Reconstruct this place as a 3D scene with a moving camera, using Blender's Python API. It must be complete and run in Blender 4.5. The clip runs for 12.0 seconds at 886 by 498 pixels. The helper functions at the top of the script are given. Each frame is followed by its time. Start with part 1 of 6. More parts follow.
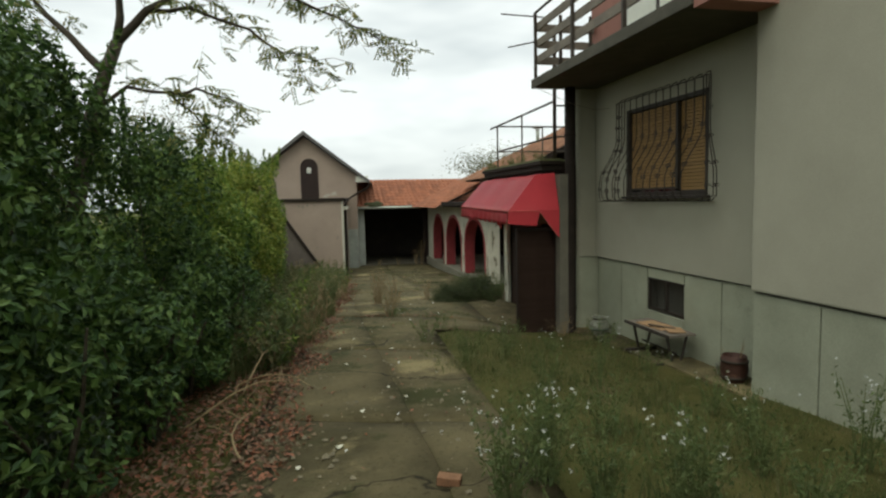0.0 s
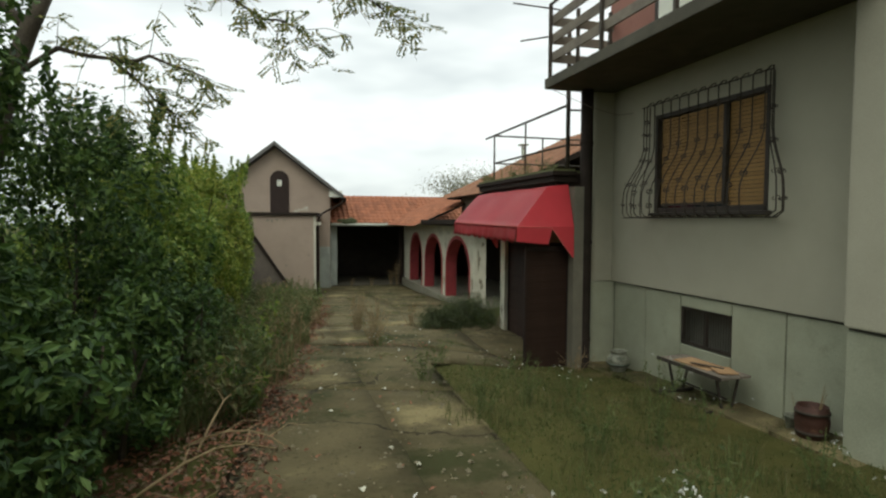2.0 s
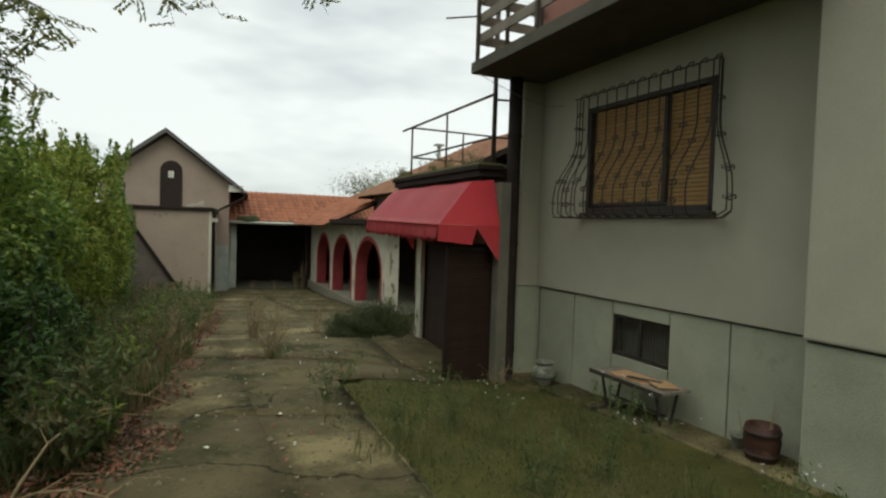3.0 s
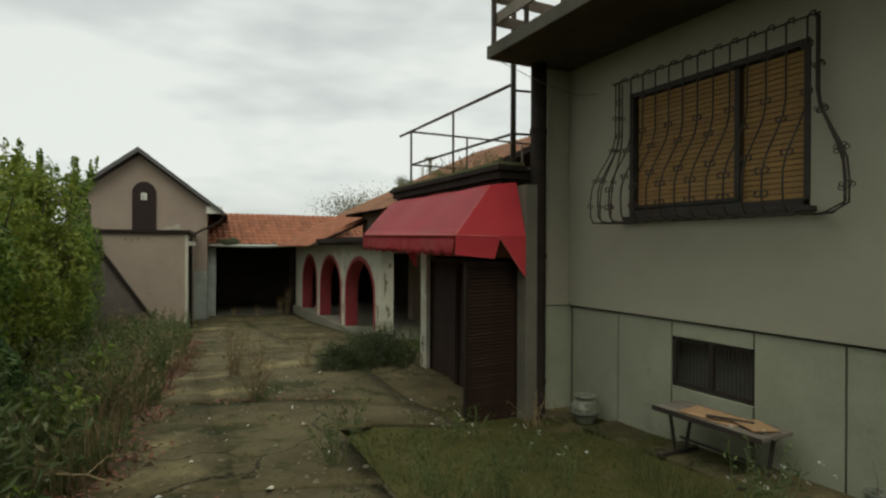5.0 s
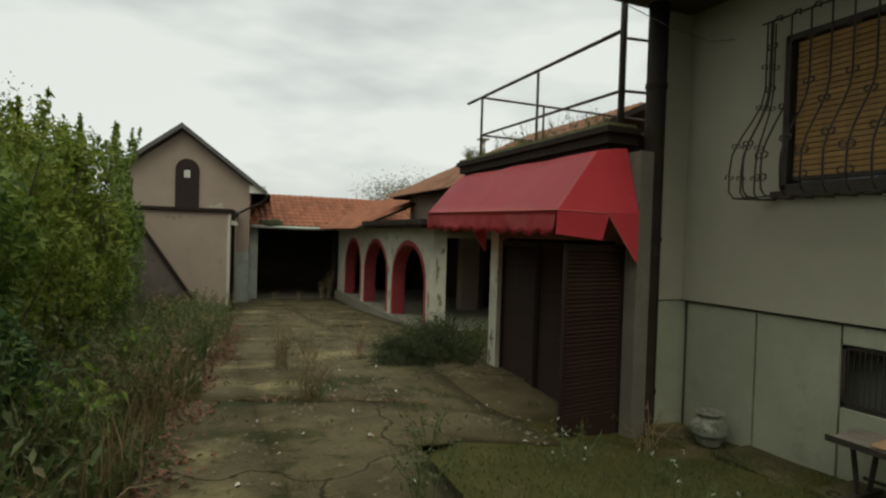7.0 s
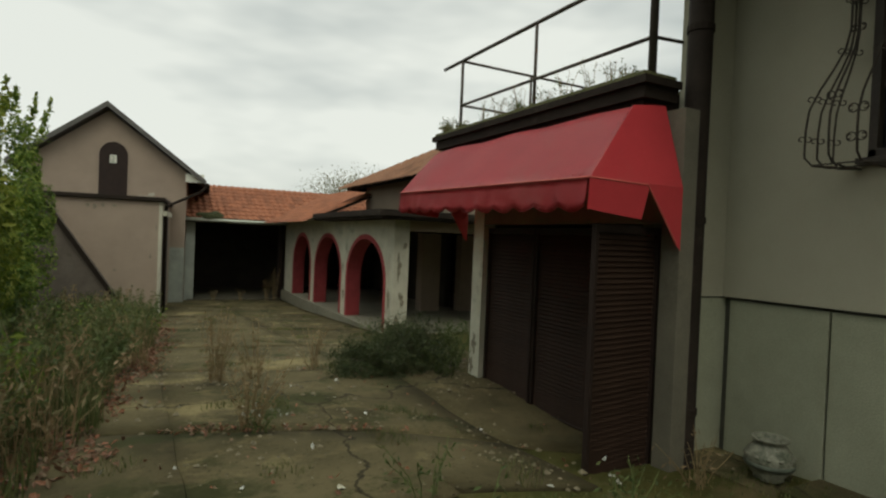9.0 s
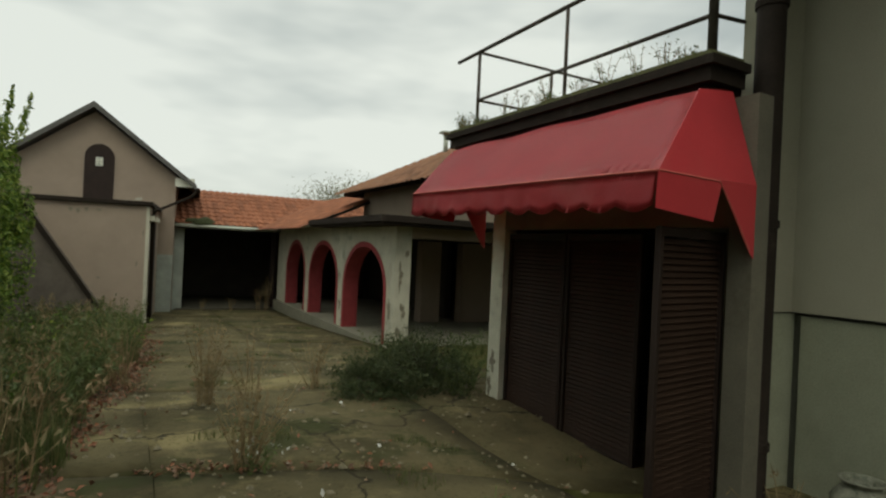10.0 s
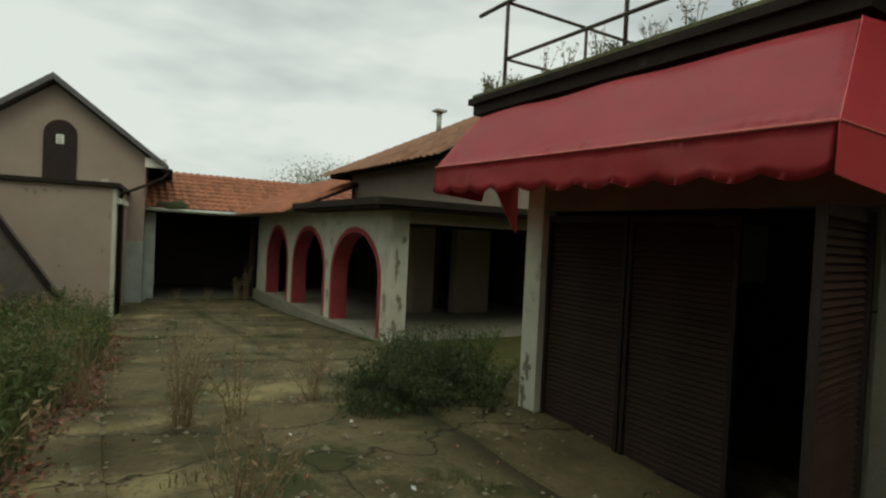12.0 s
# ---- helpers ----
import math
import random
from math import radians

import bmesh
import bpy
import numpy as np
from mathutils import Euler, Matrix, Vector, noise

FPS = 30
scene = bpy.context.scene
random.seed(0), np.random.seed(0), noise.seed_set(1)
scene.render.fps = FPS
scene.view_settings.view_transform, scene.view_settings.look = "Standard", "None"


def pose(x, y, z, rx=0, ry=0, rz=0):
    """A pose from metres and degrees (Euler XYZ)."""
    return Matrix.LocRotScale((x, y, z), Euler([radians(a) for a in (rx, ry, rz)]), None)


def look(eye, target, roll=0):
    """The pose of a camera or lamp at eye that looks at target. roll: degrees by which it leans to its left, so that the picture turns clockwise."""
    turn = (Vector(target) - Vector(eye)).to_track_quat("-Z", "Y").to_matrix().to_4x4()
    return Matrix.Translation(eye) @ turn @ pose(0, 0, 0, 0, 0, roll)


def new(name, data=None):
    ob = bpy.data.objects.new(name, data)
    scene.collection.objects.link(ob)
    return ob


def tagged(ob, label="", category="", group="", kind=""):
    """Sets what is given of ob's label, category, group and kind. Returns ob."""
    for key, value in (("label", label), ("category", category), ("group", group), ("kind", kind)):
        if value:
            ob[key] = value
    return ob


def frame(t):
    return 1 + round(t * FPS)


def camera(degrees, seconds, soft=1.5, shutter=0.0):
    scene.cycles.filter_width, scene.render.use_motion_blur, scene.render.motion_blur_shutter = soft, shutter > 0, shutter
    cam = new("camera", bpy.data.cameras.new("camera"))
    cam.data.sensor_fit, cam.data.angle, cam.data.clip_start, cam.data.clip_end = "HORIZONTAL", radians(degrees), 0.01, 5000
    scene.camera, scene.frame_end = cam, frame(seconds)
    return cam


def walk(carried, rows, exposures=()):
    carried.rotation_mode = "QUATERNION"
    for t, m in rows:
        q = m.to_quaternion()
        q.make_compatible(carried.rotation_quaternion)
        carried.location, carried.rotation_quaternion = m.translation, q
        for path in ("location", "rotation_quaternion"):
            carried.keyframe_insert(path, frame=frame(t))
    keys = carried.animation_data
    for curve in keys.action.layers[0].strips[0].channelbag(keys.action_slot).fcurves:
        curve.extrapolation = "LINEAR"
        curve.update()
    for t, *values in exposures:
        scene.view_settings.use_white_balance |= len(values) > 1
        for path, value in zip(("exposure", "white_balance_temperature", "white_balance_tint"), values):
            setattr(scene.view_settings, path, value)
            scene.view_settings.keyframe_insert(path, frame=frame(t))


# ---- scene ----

# ================= camera and walk =================
cam = camera(76.18, 12.0, soft=2.3)
ROWS = [
    (0.0, -0.029, 0.714, 1.551, -12.66, -4.99, 1.29),
    (0.5, -0.099, 0.901, 1.539, -9.42, -5.02, 0.67),
    (1.0, -0.162, 1.189, 1.500, -8.73, -3.10, 1.75),
    (1.5, -0.199, 1.614, 1.449, -11.69, -2.51, 1.08),
    (2.0, -0.184, 2.110, 1.411, -15.90, -2.82, -0.23),
    (2.5, -0.097, 2.600, 1.361, -20.57, -2.52, -1.73),
    (3.0, 0.051, 3.032, 1.296, -24.98, -2.21, -1.81),
    (5.0, 0.213, 4.293, 1.197, -26.72, -0.15, -0.23),
    (5.5, 0.193, 4.614, 1.144, -24.13, -0.55, 0.52),
    (6.0, 0.174, 4.885, 1.102, -21.66, -0.67, 0.17),
    (6.5, 0.179, 5.186, 1.071, -21.86, -0.58, -0.95),
    (7.0, 0.206, 5.530, 1.058, -23.23, -1.22, -1.78),
    (9.0, 0.443, 6.861, 0.865, -28.49, -0.89, -2.35),
    (9.5, 0.491, 7.242, 0.842, -27.59, -0.13, -2.10),
    (10.0, 0.513, 7.556, 0.823, -29.39, 0.10, -2.71),
    (10.5, 0.514, 7.841, 0.818, -31.52, -0.80, -2.48),
    (11.0, 0.570, 8.155, 0.815, -30.64, -1.09, -2.17),
    (11.5, 0.610, 8.396, 0.818, -29.40, -1.09, -2.54),
    (12.0, 0.621, 8.648, 0.790, -31.68, -1.14, -2.78),
]
walk(cam, [(t, pose(x, y, z, 90 + pitch, roll, yaw)) for t, x, y, z, yaw, pitch, roll in ROWS],
     exposures=[(0.0, 0.27, 6600, 7), (0.8, 0.38, 6600, 7), (1.6, 0.38, 6600, 7), (2.5, 0.24, 6600, 7), (3.0, 0.16, 6650, 7), (5.0, -0.05, 6850, 7), (7.0, -0.08, 6900, 7), (9.0, -0.06, 7000, 6), (12.0, -0.16, 6880, 2)])

# ================= world and sun =================
world = bpy.data.worlds.new("overcast_sky")
scene.world = world
world.use_nodes = True
wt = world.node_tree
wt.nodes.clear()
w_out = wt.nodes.new("ShaderNodeOutputWorld")
w_bg = wt.nodes.new("ShaderNodeBackground")
w_sky = wt.nodes.new("ShaderNodeTexSky")
w_sky.sky_type = "NISHITA"
w_sky.sun_disc = False
w_sky.sun_elevation, w_sky.sun_rotation = radians(42), radians(25)
w_co = wt.nodes.new("ShaderNodeTexCoord")
w_map = wt.nodes.new("ShaderNodeMapping")
w_map.inputs["Scale"].default_value = (1.0, 1.0, 3.2)
w_n = wt.nodes.new("ShaderNodeTexNoise")
w_n.inputs["Scale"].default_value, w_n.inputs["Detail"].default_value = 1.7, 4
w_n.inputs["Roughness"].default_value = 0.55
w_ramp = wt.nodes.new("ShaderNodeValToRGB")
w_ramp.color_ramp.elements[0].position, w_ramp.color_ramp.elements[0].color = 0.38, (4.6, 5.2, 5.45, 1)
w_ramp.color_ramp.elements[1].position, w_ramp.color_ramp.elements[1].color = 0.60, (8.25, 8.75, 8.75, 1)
w_mix = wt.nodes.new("ShaderNodeMix")
w_mix.data_type = "RGBA"
w_mix.inputs[0].default_value = 0.95
w_bg.inputs["Strength"].default_value = 0.1
wt.links.new(w_co.outputs["Generated"], w_map.inputs["Vector"])
wt.links.new(w_map.outputs["Vector"], w_n.inputs["Vector"])
wt.links.new(w_n.outputs["Fac"], w_ramp.inputs["Fac"])
wt.links.new(w_sky.outputs["Color"], w_mix.inputs[6])
wt.links.new(w_ramp.outputs["Color"], w_mix.inputs[7])
# an overcast sky is brighter overhead than near the horizon
w_sep = wt.nodes.new("ShaderNodeSeparateXYZ")
w_up = wt.nodes.new("ShaderNodeMapRange")
w_up.interpolation_type = "SMOOTHSTEP"
w_up.inputs["From Min"].default_value, w_up.inputs["From Max"].default_value = 0.42, 1.0
w_up.inputs["To Min"].default_value, w_up.inputs["To Max"].default_value = 1.0, 2.7
w_gain = wt.nodes.new("ShaderNodeVectorMath")
w_gain.operation = "SCALE"
wt.links.new(w_co.outputs["Generated"], w_sep.inputs["Vector"])
wt.links.new(w_sep.outputs["Z"], w_up.inputs["Value"])
wt.links.new(w_mix.outputs[2], w_gain.inputs[0])
wt.links.new(w_up.outputs["Result"], w_gain.inputs["Scale"])
wt.links.new(w_gain.outputs["Vector"], w_bg.inputs["Color"])
wt.links.new(w_bg.outputs["Background"], w_out.inputs["Surface"])

sun = new("sun", bpy.data.lights.new("sun", "SUN"))
sun.data.energy, sun.data.angle, sun.data.color = 0.6, radians(25), (1.0, 0.96, 0.9)
sun.matrix_world = look((0, 0, 30), (6.5, 14.0, 12.0))


# ================= materials =================
def nodes_of(name):
    m = bpy.data.materials.new(name)
    m.use_nodes = True
    nt = m.node_tree
    return m, nt, nt.nodes["Principled BSDF"]


def surface(name, colour, second=None, rough=0.85, scale=3.0, fine=60.0, bump=0.15, metal=0.0, stain=None, stain_at=0.58,
            spread=0.35, piece=0.0, spec=0.3):
    """Two-scale noise between two colours, an optional stain colour in patches, fine bump, per-object variation."""
    m, nt, b = nodes_of(name)
    N, L = nt.nodes.new, nt.links.new
    second = second or tuple(c * 0.75 for c in colour)
    # blue is cut by one factor, a yellowish cast on all these surfaces
    colour, second = (colour[0], colour[1], colour[2] * 0.86), (second[0], second[1], second[2] * 0.86)
    stain = stain and (stain[0], stain[1], stain[2] * 0.86)
    co = N("ShaderNodeTexCoord")
    big, small = N("ShaderNodeTexNoise"), N("ShaderNodeTexNoise")
    big.inputs["Scale"].default_value, big.inputs["Detail"].default_value = scale, 6
    big.inputs["Roughness"].default_value = 0.62
    small.inputs["Scale"].default_value, small.inputs["Detail"].default_value = fine, 4
    L(co.outputs["Object"], big.inputs["Vector"]), L(co.outputs["Object"], small.inputs["Vector"])
    ramp = N("ShaderNodeValToRGB")
    ramp.color_ramp.elements[0].position, ramp.color_ramp.elements[1].position = 0.5 - spread / 2, 0.5 + spread / 2
    ramp.color_ramp.elements[0].color, ramp.color_ramp.elements[1].color = (*second, 1), (*colour, 1)
    L(big.outputs["Fac"], ramp.inputs["Fac"])
    last = ramp.outputs["Color"]
    grain = N("ShaderNodeMix")
    grain.data_type, grain.blend_type = "RGBA", "OVERLAY"
    grain.inputs[0].default_value = 0.28
    L(last, grain.inputs[6]), L(small.outputs["Fac"], grain.inputs[7])
    last = grain.outputs[2]
    if stain:
        st = N("ShaderNodeTexNoise")
        st.inputs["Scale"].default_value, st.inputs["Detail"].default_value = scale * 0.55, 9
        st.inputs["Roughness"].default_value = 0.72
        L(co.outputs["Object"], st.inputs["Vector"])
        sr = N("ShaderNodeValToRGB")
        sr.color_ramp.elements[0].position, sr.color_ramp.elements[1].position = stain_at, stain_at + 0.13
        L(st.outputs["Fac"], sr.inputs["Fac"])
        sm = N("ShaderNodeMix")
        sm.data_type = "RGBA"
        sm.inputs[7].default_value = (*stain, 1)
        L(sr.outputs["Color"], sm.inputs[0]), L(last, sm.inputs[6])
        last = sm.outputs[2]
    if piece:
        oi, hs, mr = N("ShaderNodeObjectInfo"), N("ShaderNodeHueSaturation"), N("ShaderNodeMapRange")
        mr.inputs["To Min"].default_value, mr.inputs["To Max"].default_value = 1 - piece, 1 + piece
        L(oi.outputs["Random"], mr.inputs["Value"]), L(mr.outputs["Result"], hs.inputs["Value"]), L(last, hs.inputs["Color"])
        last = hs.outputs["Color"]
    L(last, b.inputs["Base Color"])
    b.inputs["Roughness"].default_value, b.inputs["Metallic"].default_value = rough, metal
    b.inputs["Specular IOR Level"].default_value = spec
    if bump:
        add, bp = N("ShaderNodeMath"), N("ShaderNodeBump")
        add.operation = "ADD"
        L(big.outputs["Fac"], add.inputs[0]), L(small.outputs["Fac"], add.inputs[1])
        bp.inputs["Strength"].default_value, bp.inputs["Distance"].default_value = bump, 0.02
        L(add.outputs["Value"], bp.inputs["Height"]), L(bp.outputs["Normal"], b.inputs["Normal"])
    return m


def leafy(name, colours, rough=0.6, transl=0.25):
    """Leaves: colour varies from leaf to leaf, some light passes through."""
    m, nt, b = nodes_of(name)
    N, L = nt.nodes.new, nt.links.new
    geo, ramp = N("ShaderNodeNewGeometry"), N("ShaderNodeValToRGB")
    L(geo.outputs["Random Per Island"], ramp.inputs["Fac"])
    els = ramp.color_ramp.elements
    while len(els) < len(colours):
        els.new(0.5)
    for i, c in enumerate(colours):
        els[i].position, els[i].color = i / (len(colours) - 1), (*c, 1)
    L(ramp.outputs["Color"], b.inputs["Base Color"])
    b.inputs["Roughness"].default_value = rough
    b.inputs["Specular IOR Level"].default_value = 0.3
    tr, mx, out = N("ShaderNodeBsdfTranslucent"), N("ShaderNodeMixShader"), nt.nodes["Material Output"]
    L(ramp.outputs["Color"], tr.inputs["Color"])
    mx.inputs[0].default_value = transl
    L(b.outputs["BSDF"], mx.inputs[1]), L(tr.outputs["BSDF"], mx.inputs[2]), L(mx.outputs["Shader"], out.inputs["Surface"])
    return m


PLASTER = surface("grey_plaster", (0.35, 0.33, 0.283), (0.31, 0.292, 0.25), scale=1.2, fine=140, bump=0.12, stain=(0.23, 0.22, 0.195), stain_at=0.64)
PLINTH = surface("plinth_concrete", (0.325, 0.33, 0.27), (0.25, 0.255, 0.205), scale=1.6, fine=90, bump=0.2, stain=(0.16, 0.165, 0.13), stain_at=0.58, piece=0.05)
JOINT = surface("dark_joint", (0.1, 0.1, 0.09), scale=6)
# weathered concrete, base darkened further for the balcony's shaded underside; floors share it
SLAB = surface("weathered_shaded_concrete", (0.085, 0.077, 0.062), (0.055, 0.05, 0.04), scale=2.5, fine=50, bump=0.3, stain=(0.05, 0.047, 0.037), stain_at=0.56)
PINK = surface("pink_plaster", (0.345, 0.27, 0.238), (0.295, 0.23, 0.203), scale=1.4, fine=120, bump=0.12, stain=(0.29, 0.245, 0.22), stain_at=0.63)
PINK_DEEP = surface("old_pink_paint", (0.3, 0.14, 0.12), (0.24, 0.11, 0.095), scale=2.0, fine=100, stain=(0.26, 0.14, 0.12))
WHITEWASH = surface("worn_whitewash", (0.55, 0.525, 0.47), (0.42, 0.4, 0.36), scale=2.2, fine=80, bump=0.25, stain=(0.17, 0.18, 0.16), stain_at=0.57)
BLUEWASH = surface("worn_blue_whitewash", (0.36, 0.38, 0.37), (0.26, 0.28, 0.275), scale=2.2, fine=80, bump=0.25, stain=(0.25, 0.26, 0.25), stain_at=0.57)
TRIM_RED = surface("arch_red_paint", (0.33, 0.05, 0.062), (0.25, 0.04, 0.05), scale=5, fine=80, rough=0.7, stain=(0.3, 0.12, 0.11), stain_at=0.62)
TILE = surface("clay_roof_tile", (0.27, 0.098, 0.052), (0.18, 0.068, 0.04), scale=7, fine=60, rough=0.9, bump=0.25, stain=(0.16, 0.1, 0.07), stain_at=0.6, piece=0.22)
TILE_OLD = surface("weathered_roof_tile", (0.21, 0.098, 0.058), (0.14, 0.068, 0.044), scale=6, fine=60, rough=0.9, bump=0.25, stain=(0.13, 0.1, 0.07), stain_at=0.55, piece=0.22)
CAP = surface("dark_brown_metal", (0.03, 0.022, 0.019), (0.02, 0.015, 0.013), rough=0.8, scale=4, stain=(0.05, 0.04, 0.034), spec=0.12)
ROOF_EDGE = surface("grey_roof_verge", (0.13, 0.125, 0.13), (0.09, 0.085, 0.09), rough=0.8, scale=5)
BROWN_DOOR = surface("dark_brown_wood", (0.026, 0.0145, 0.0115), (0.018, 0.01, 0.008), rough=0.7, scale=5, fine=90, bump=0.2, piece=0.1)
SHUTTER = surface("dark_brown_slat", (0.04, 0.023, 0.018), (0.028, 0.0165, 0.013), rough=0.6, scale=5, fine=90, bump=0.15, piece=0.12, spec=0.1)
IRON = surface("old_dark_iron", (0.05, 0.04, 0.032), (0.03, 0.024, 0.02), rough=0.75, metal=0.1, scale=12, stain=(0.14, 0.075, 0.04), stain_at=0.62)
RUST_RAIL = surface("rusted_rail_paint", (0.075, 0.062, 0.055), (0.05, 0.04, 0.035), rough=0.65, metal=0.3, scale=10, stain=(0.13, 0.07, 0.045), stain_at=0.6)
FRAME_DARK = surface("dark_window_frame", (0.045, 0.035, 0.03), (0.03, 0.024, 0.02), rough=0.6, scale=8)
BLIND = surface("orange_wood_blind", (0.29, 0.168, 0.06), (0.22, 0.125, 0.042), rough=0.6, scale=6, fine=60, bump=0.12, piece=0.1)
GALV = surface("galvanised_gutter", (0.42, 0.44, 0.42), (0.3, 0.32, 0.3), rough=0.5, metal=0.5, scale=6, stain=(0.22, 0.2, 0.17), stain_at=0.58)
WOOD_GREY = surface("grey_weathered_board", (0.2, 0.17, 0.15), (0.13, 0.11, 0.1), rough=0.85, scale=5, fine=70, bump=0.3, piece=0.1)
WOOD_PALE = surface("pale_bench_board", (0.26, 0.2, 0.14), (0.17, 0.135, 0.1), rough=0.8, scale=6, fine=70, bump=0.2, piece=0.12)
CARTON = surface("brown_cardboard", (0.4, 0.25, 0.15), (0.3, 0.18, 0.1), rough=0.9, scale=8, piece=0.15)
RED_BUCKET = surface("rusty_red_bucket", (0.07, 0.03, 0.022), (0.042, 0.02, 0.015), rough=0.6, scale=12, metal=0.2, stain=(0.2, 0.1, 0.06), stain_at=0.58)
URN = surface("painted_urn", (0.25, 0.25, 0.215), (0.15, 0.15, 0.128), rough=0.6, scale=16, fine=90, bump=0.3, stain=(0.07, 0.08, 0.06), stain_at=0.5)
URN_DARK = surface("urn_dark_glaze", (0.12, 0.14, 0.12), (0.08, 0.09, 0.08), rough=0.5, scale=14)
WHITE_PAINT = surface("off_white_paint", (0.72, 0.72, 0.7), (0.62, 0.62, 0.6), rough=0.6, scale=4)
SIGN = surface("white_sign_plate", (0.75, 0.75, 0.73), (0.65, 0.65, 0.63), rough=0.5, scale=8)
# the shade of the open rooms is put into this near-black colour
INSIDE = surface("interior_shade_plaster", (0.07, 0.058, 0.052), (0.045, 0.038, 0.034), scale=1.5)
BARK = surface("dark_bark", (0.075, 0.06, 0.045), (0.045, 0.036, 0.028), scale=14, fine=60, bump=0.6)
STEM_DRY = surface("dry_stem", (0.26, 0.19, 0.11), (0.18, 0.13, 0.08), scale=20, bump=0)
STEM_GREEN = surface("green_stem", (0.11, 0.14, 0.05), (0.07, 0.09, 0.035), scale=20, bump=0)

# red awning fabric, faded in broad streaks
RED_CLOTH = surface("red_awning_vinyl", (0.5, 0.042, 0.058), (0.41, 0.032, 0.046), rough=0.45, scale=1.6, fine=160, bump=0.06, stain=(0.42, 0.06, 0.066), stain_at=0.54, spec=0.45)
CLOTH_PIPING = surface("faded_red_piping", (0.52, 0.13, 0.12), (0.45, 0.1, 0.1), rough=0.6, scale=10)

GLASS, gnt, gb = nodes_of("dark_glass")
gb.inputs["Base Color"].default_value = (0.02, 0.025, 0.03, 1)
gb.inputs["Roughness"].default_value = 0.06
gb.inputs["Specular IOR Level"].default_value = 0.6


# ================= building helpers =================
def put(bm, x0, x1, y0, y1, z0, z1, m=None, bevel=0.0):
    """A box in bm."""
    made = bmesh.ops.create_cube(bm, size=1.0)["verts"]
    bmesh.ops.scale(bm, vec=(abs(x1 - x0), abs(y1 - y0), abs(z1 - z0)), verts=made)
    bmesh.ops.translate(bm, vec=((x0 + x1) / 2, (y0 + y1) / 2, (z0 + z1) / 2), verts=made)
    if m is not None:
        bmesh.ops.transform(bm, matrix=m, verts=made)
    if bevel:
        es = list({e for v in made for e in v.link_edges})
        bmesh.ops.bevel(bm, geom=es, offset=bevel, segments=2, affect="EDGES", profile=0.6)


def rod(bm, a, b, r, r2=None, sides=8, caps=True):
    """A round bar from a to b."""
    a, b = Vector(a), Vector(b)
    d = b - a
    if d.length < 1e-6:
        return
    q = d.to_track_quat("Z", "Y").to_matrix().to_4x4()
    bmesh.ops.create_cone(bm, cap_ends=caps, segments=sides, radius1=r, radius2=r if r2 is None else r2, depth=d.length,
                          matrix=Matrix.Translation((a + b) / 2) @ q)


def tube(bm, pts, r, sides=6, taper=None):
    """A round bar along a line of points."""
    pts = [Vector(q) for q in pts]
    rings = []
    for i, q in enumerate(pts):
        d = (pts[min(i + 1, len(pts) - 1)] - pts[max(i - 1, 0)]).normalized()
        u = d.orthogonal().normalized()
        if rings:
            u = (prev - d * prev.dot(d)).normalized()
        prev = u
        w = d.cross(u)
        rr = r if taper is None else r + (taper - r) * i / (len(pts) - 1)
        rings.append([bm.verts.new(q + (u * math.cos(2 * math.pi * k / sides) + w * math.sin(2 * math.pi * k / sides)) * rr) for k in range(sides)])
    for r0, r1 in zip(rings, rings[1:]):
        for k in range(sides):
            bm.faces.new((r0[k], r0[(k + 1) % sides], r1[(k + 1) % sides], r1[k]))
    bm.faces.new(rings[0][::-1]), bm.faces.new(rings[-1])


def lathe(bm, profile, centre, sides=20):
    """A turned shape: profile of (radius, height)."""
    cx, cy, cz = centre
    rings = [[bm.verts.new((cx + r * math.cos(2 * math.pi * k / sides), cy + r * math.sin(2 * math.pi * k / sides), cz + h)) for k in range(sides)] for r, h in profile]
    for r0, r1 in zip(rings, rings[1:]):
        for k in range(sides):
            bm.faces.new((r0[k], r0[(k + 1) % sides], r1[(k + 1) % sides], r1[k]))
    if profile[0][0] > 0.01:
        bm.faces.new(rings[0][::-1])


def extrude_outline(bm, outline, axis, a, b, m=None):
    """A flat outline (pairs) swept along axis from a to b. axis x: pairs are (y, z); y: (x, z); z: (x, y)."""
    def at(p, d):
        v = {"x": (d, p[0], p[1]), "y": (p[0], d, p[1]), "z": (p[0], p[1], d)}[axis]
        return bm.verts.new(m @ Vector(v) if m is not None else v)
    lo, hi = [at(p, a) for p in outline], [at(p, b) for p in outline]
    n = len(outline)
    bm.faces.new(lo), bm.faces.new(hi[::-1])
    for k in range(n):
        bm.faces.new((lo[k], hi[k], hi[(k + 1) % n], lo[(k + 1) % n]))


def mesh_of(name, bm, material, smooth=False):
    me = bpy.data.meshes.new(name)
    bmesh.ops.recalc_face_normals(bm, faces=bm.faces)
    if smooth:
        for f in bm.faces:
            f.smooth = True
    bm.to_mesh(me)
    bm.free()
    me.materials.append(material)
    return me


def root(name, at, label, category, group="", kind=""):
    ob = new(name)
    ob.empty_display_size = 0.1
    ob.location = at
    return tagged(ob, label, category, group, kind)


def origin_of(ob):
    return ob.location.copy() if ob.parent is None else Vector((0, 0, 0))


def part(name, bm, material, parent=None, label="", smooth=False):
    """One mesh object, in world coordinates, under a thing or a part."""
    ob = new(name, mesh_of(name, bm, material, smooth))
    if parent is not None:
        ob.parent = parent
        ob.matrix_parent_inverse = Matrix.Translation(-origin_of(parent))
    return tagged(ob, label)


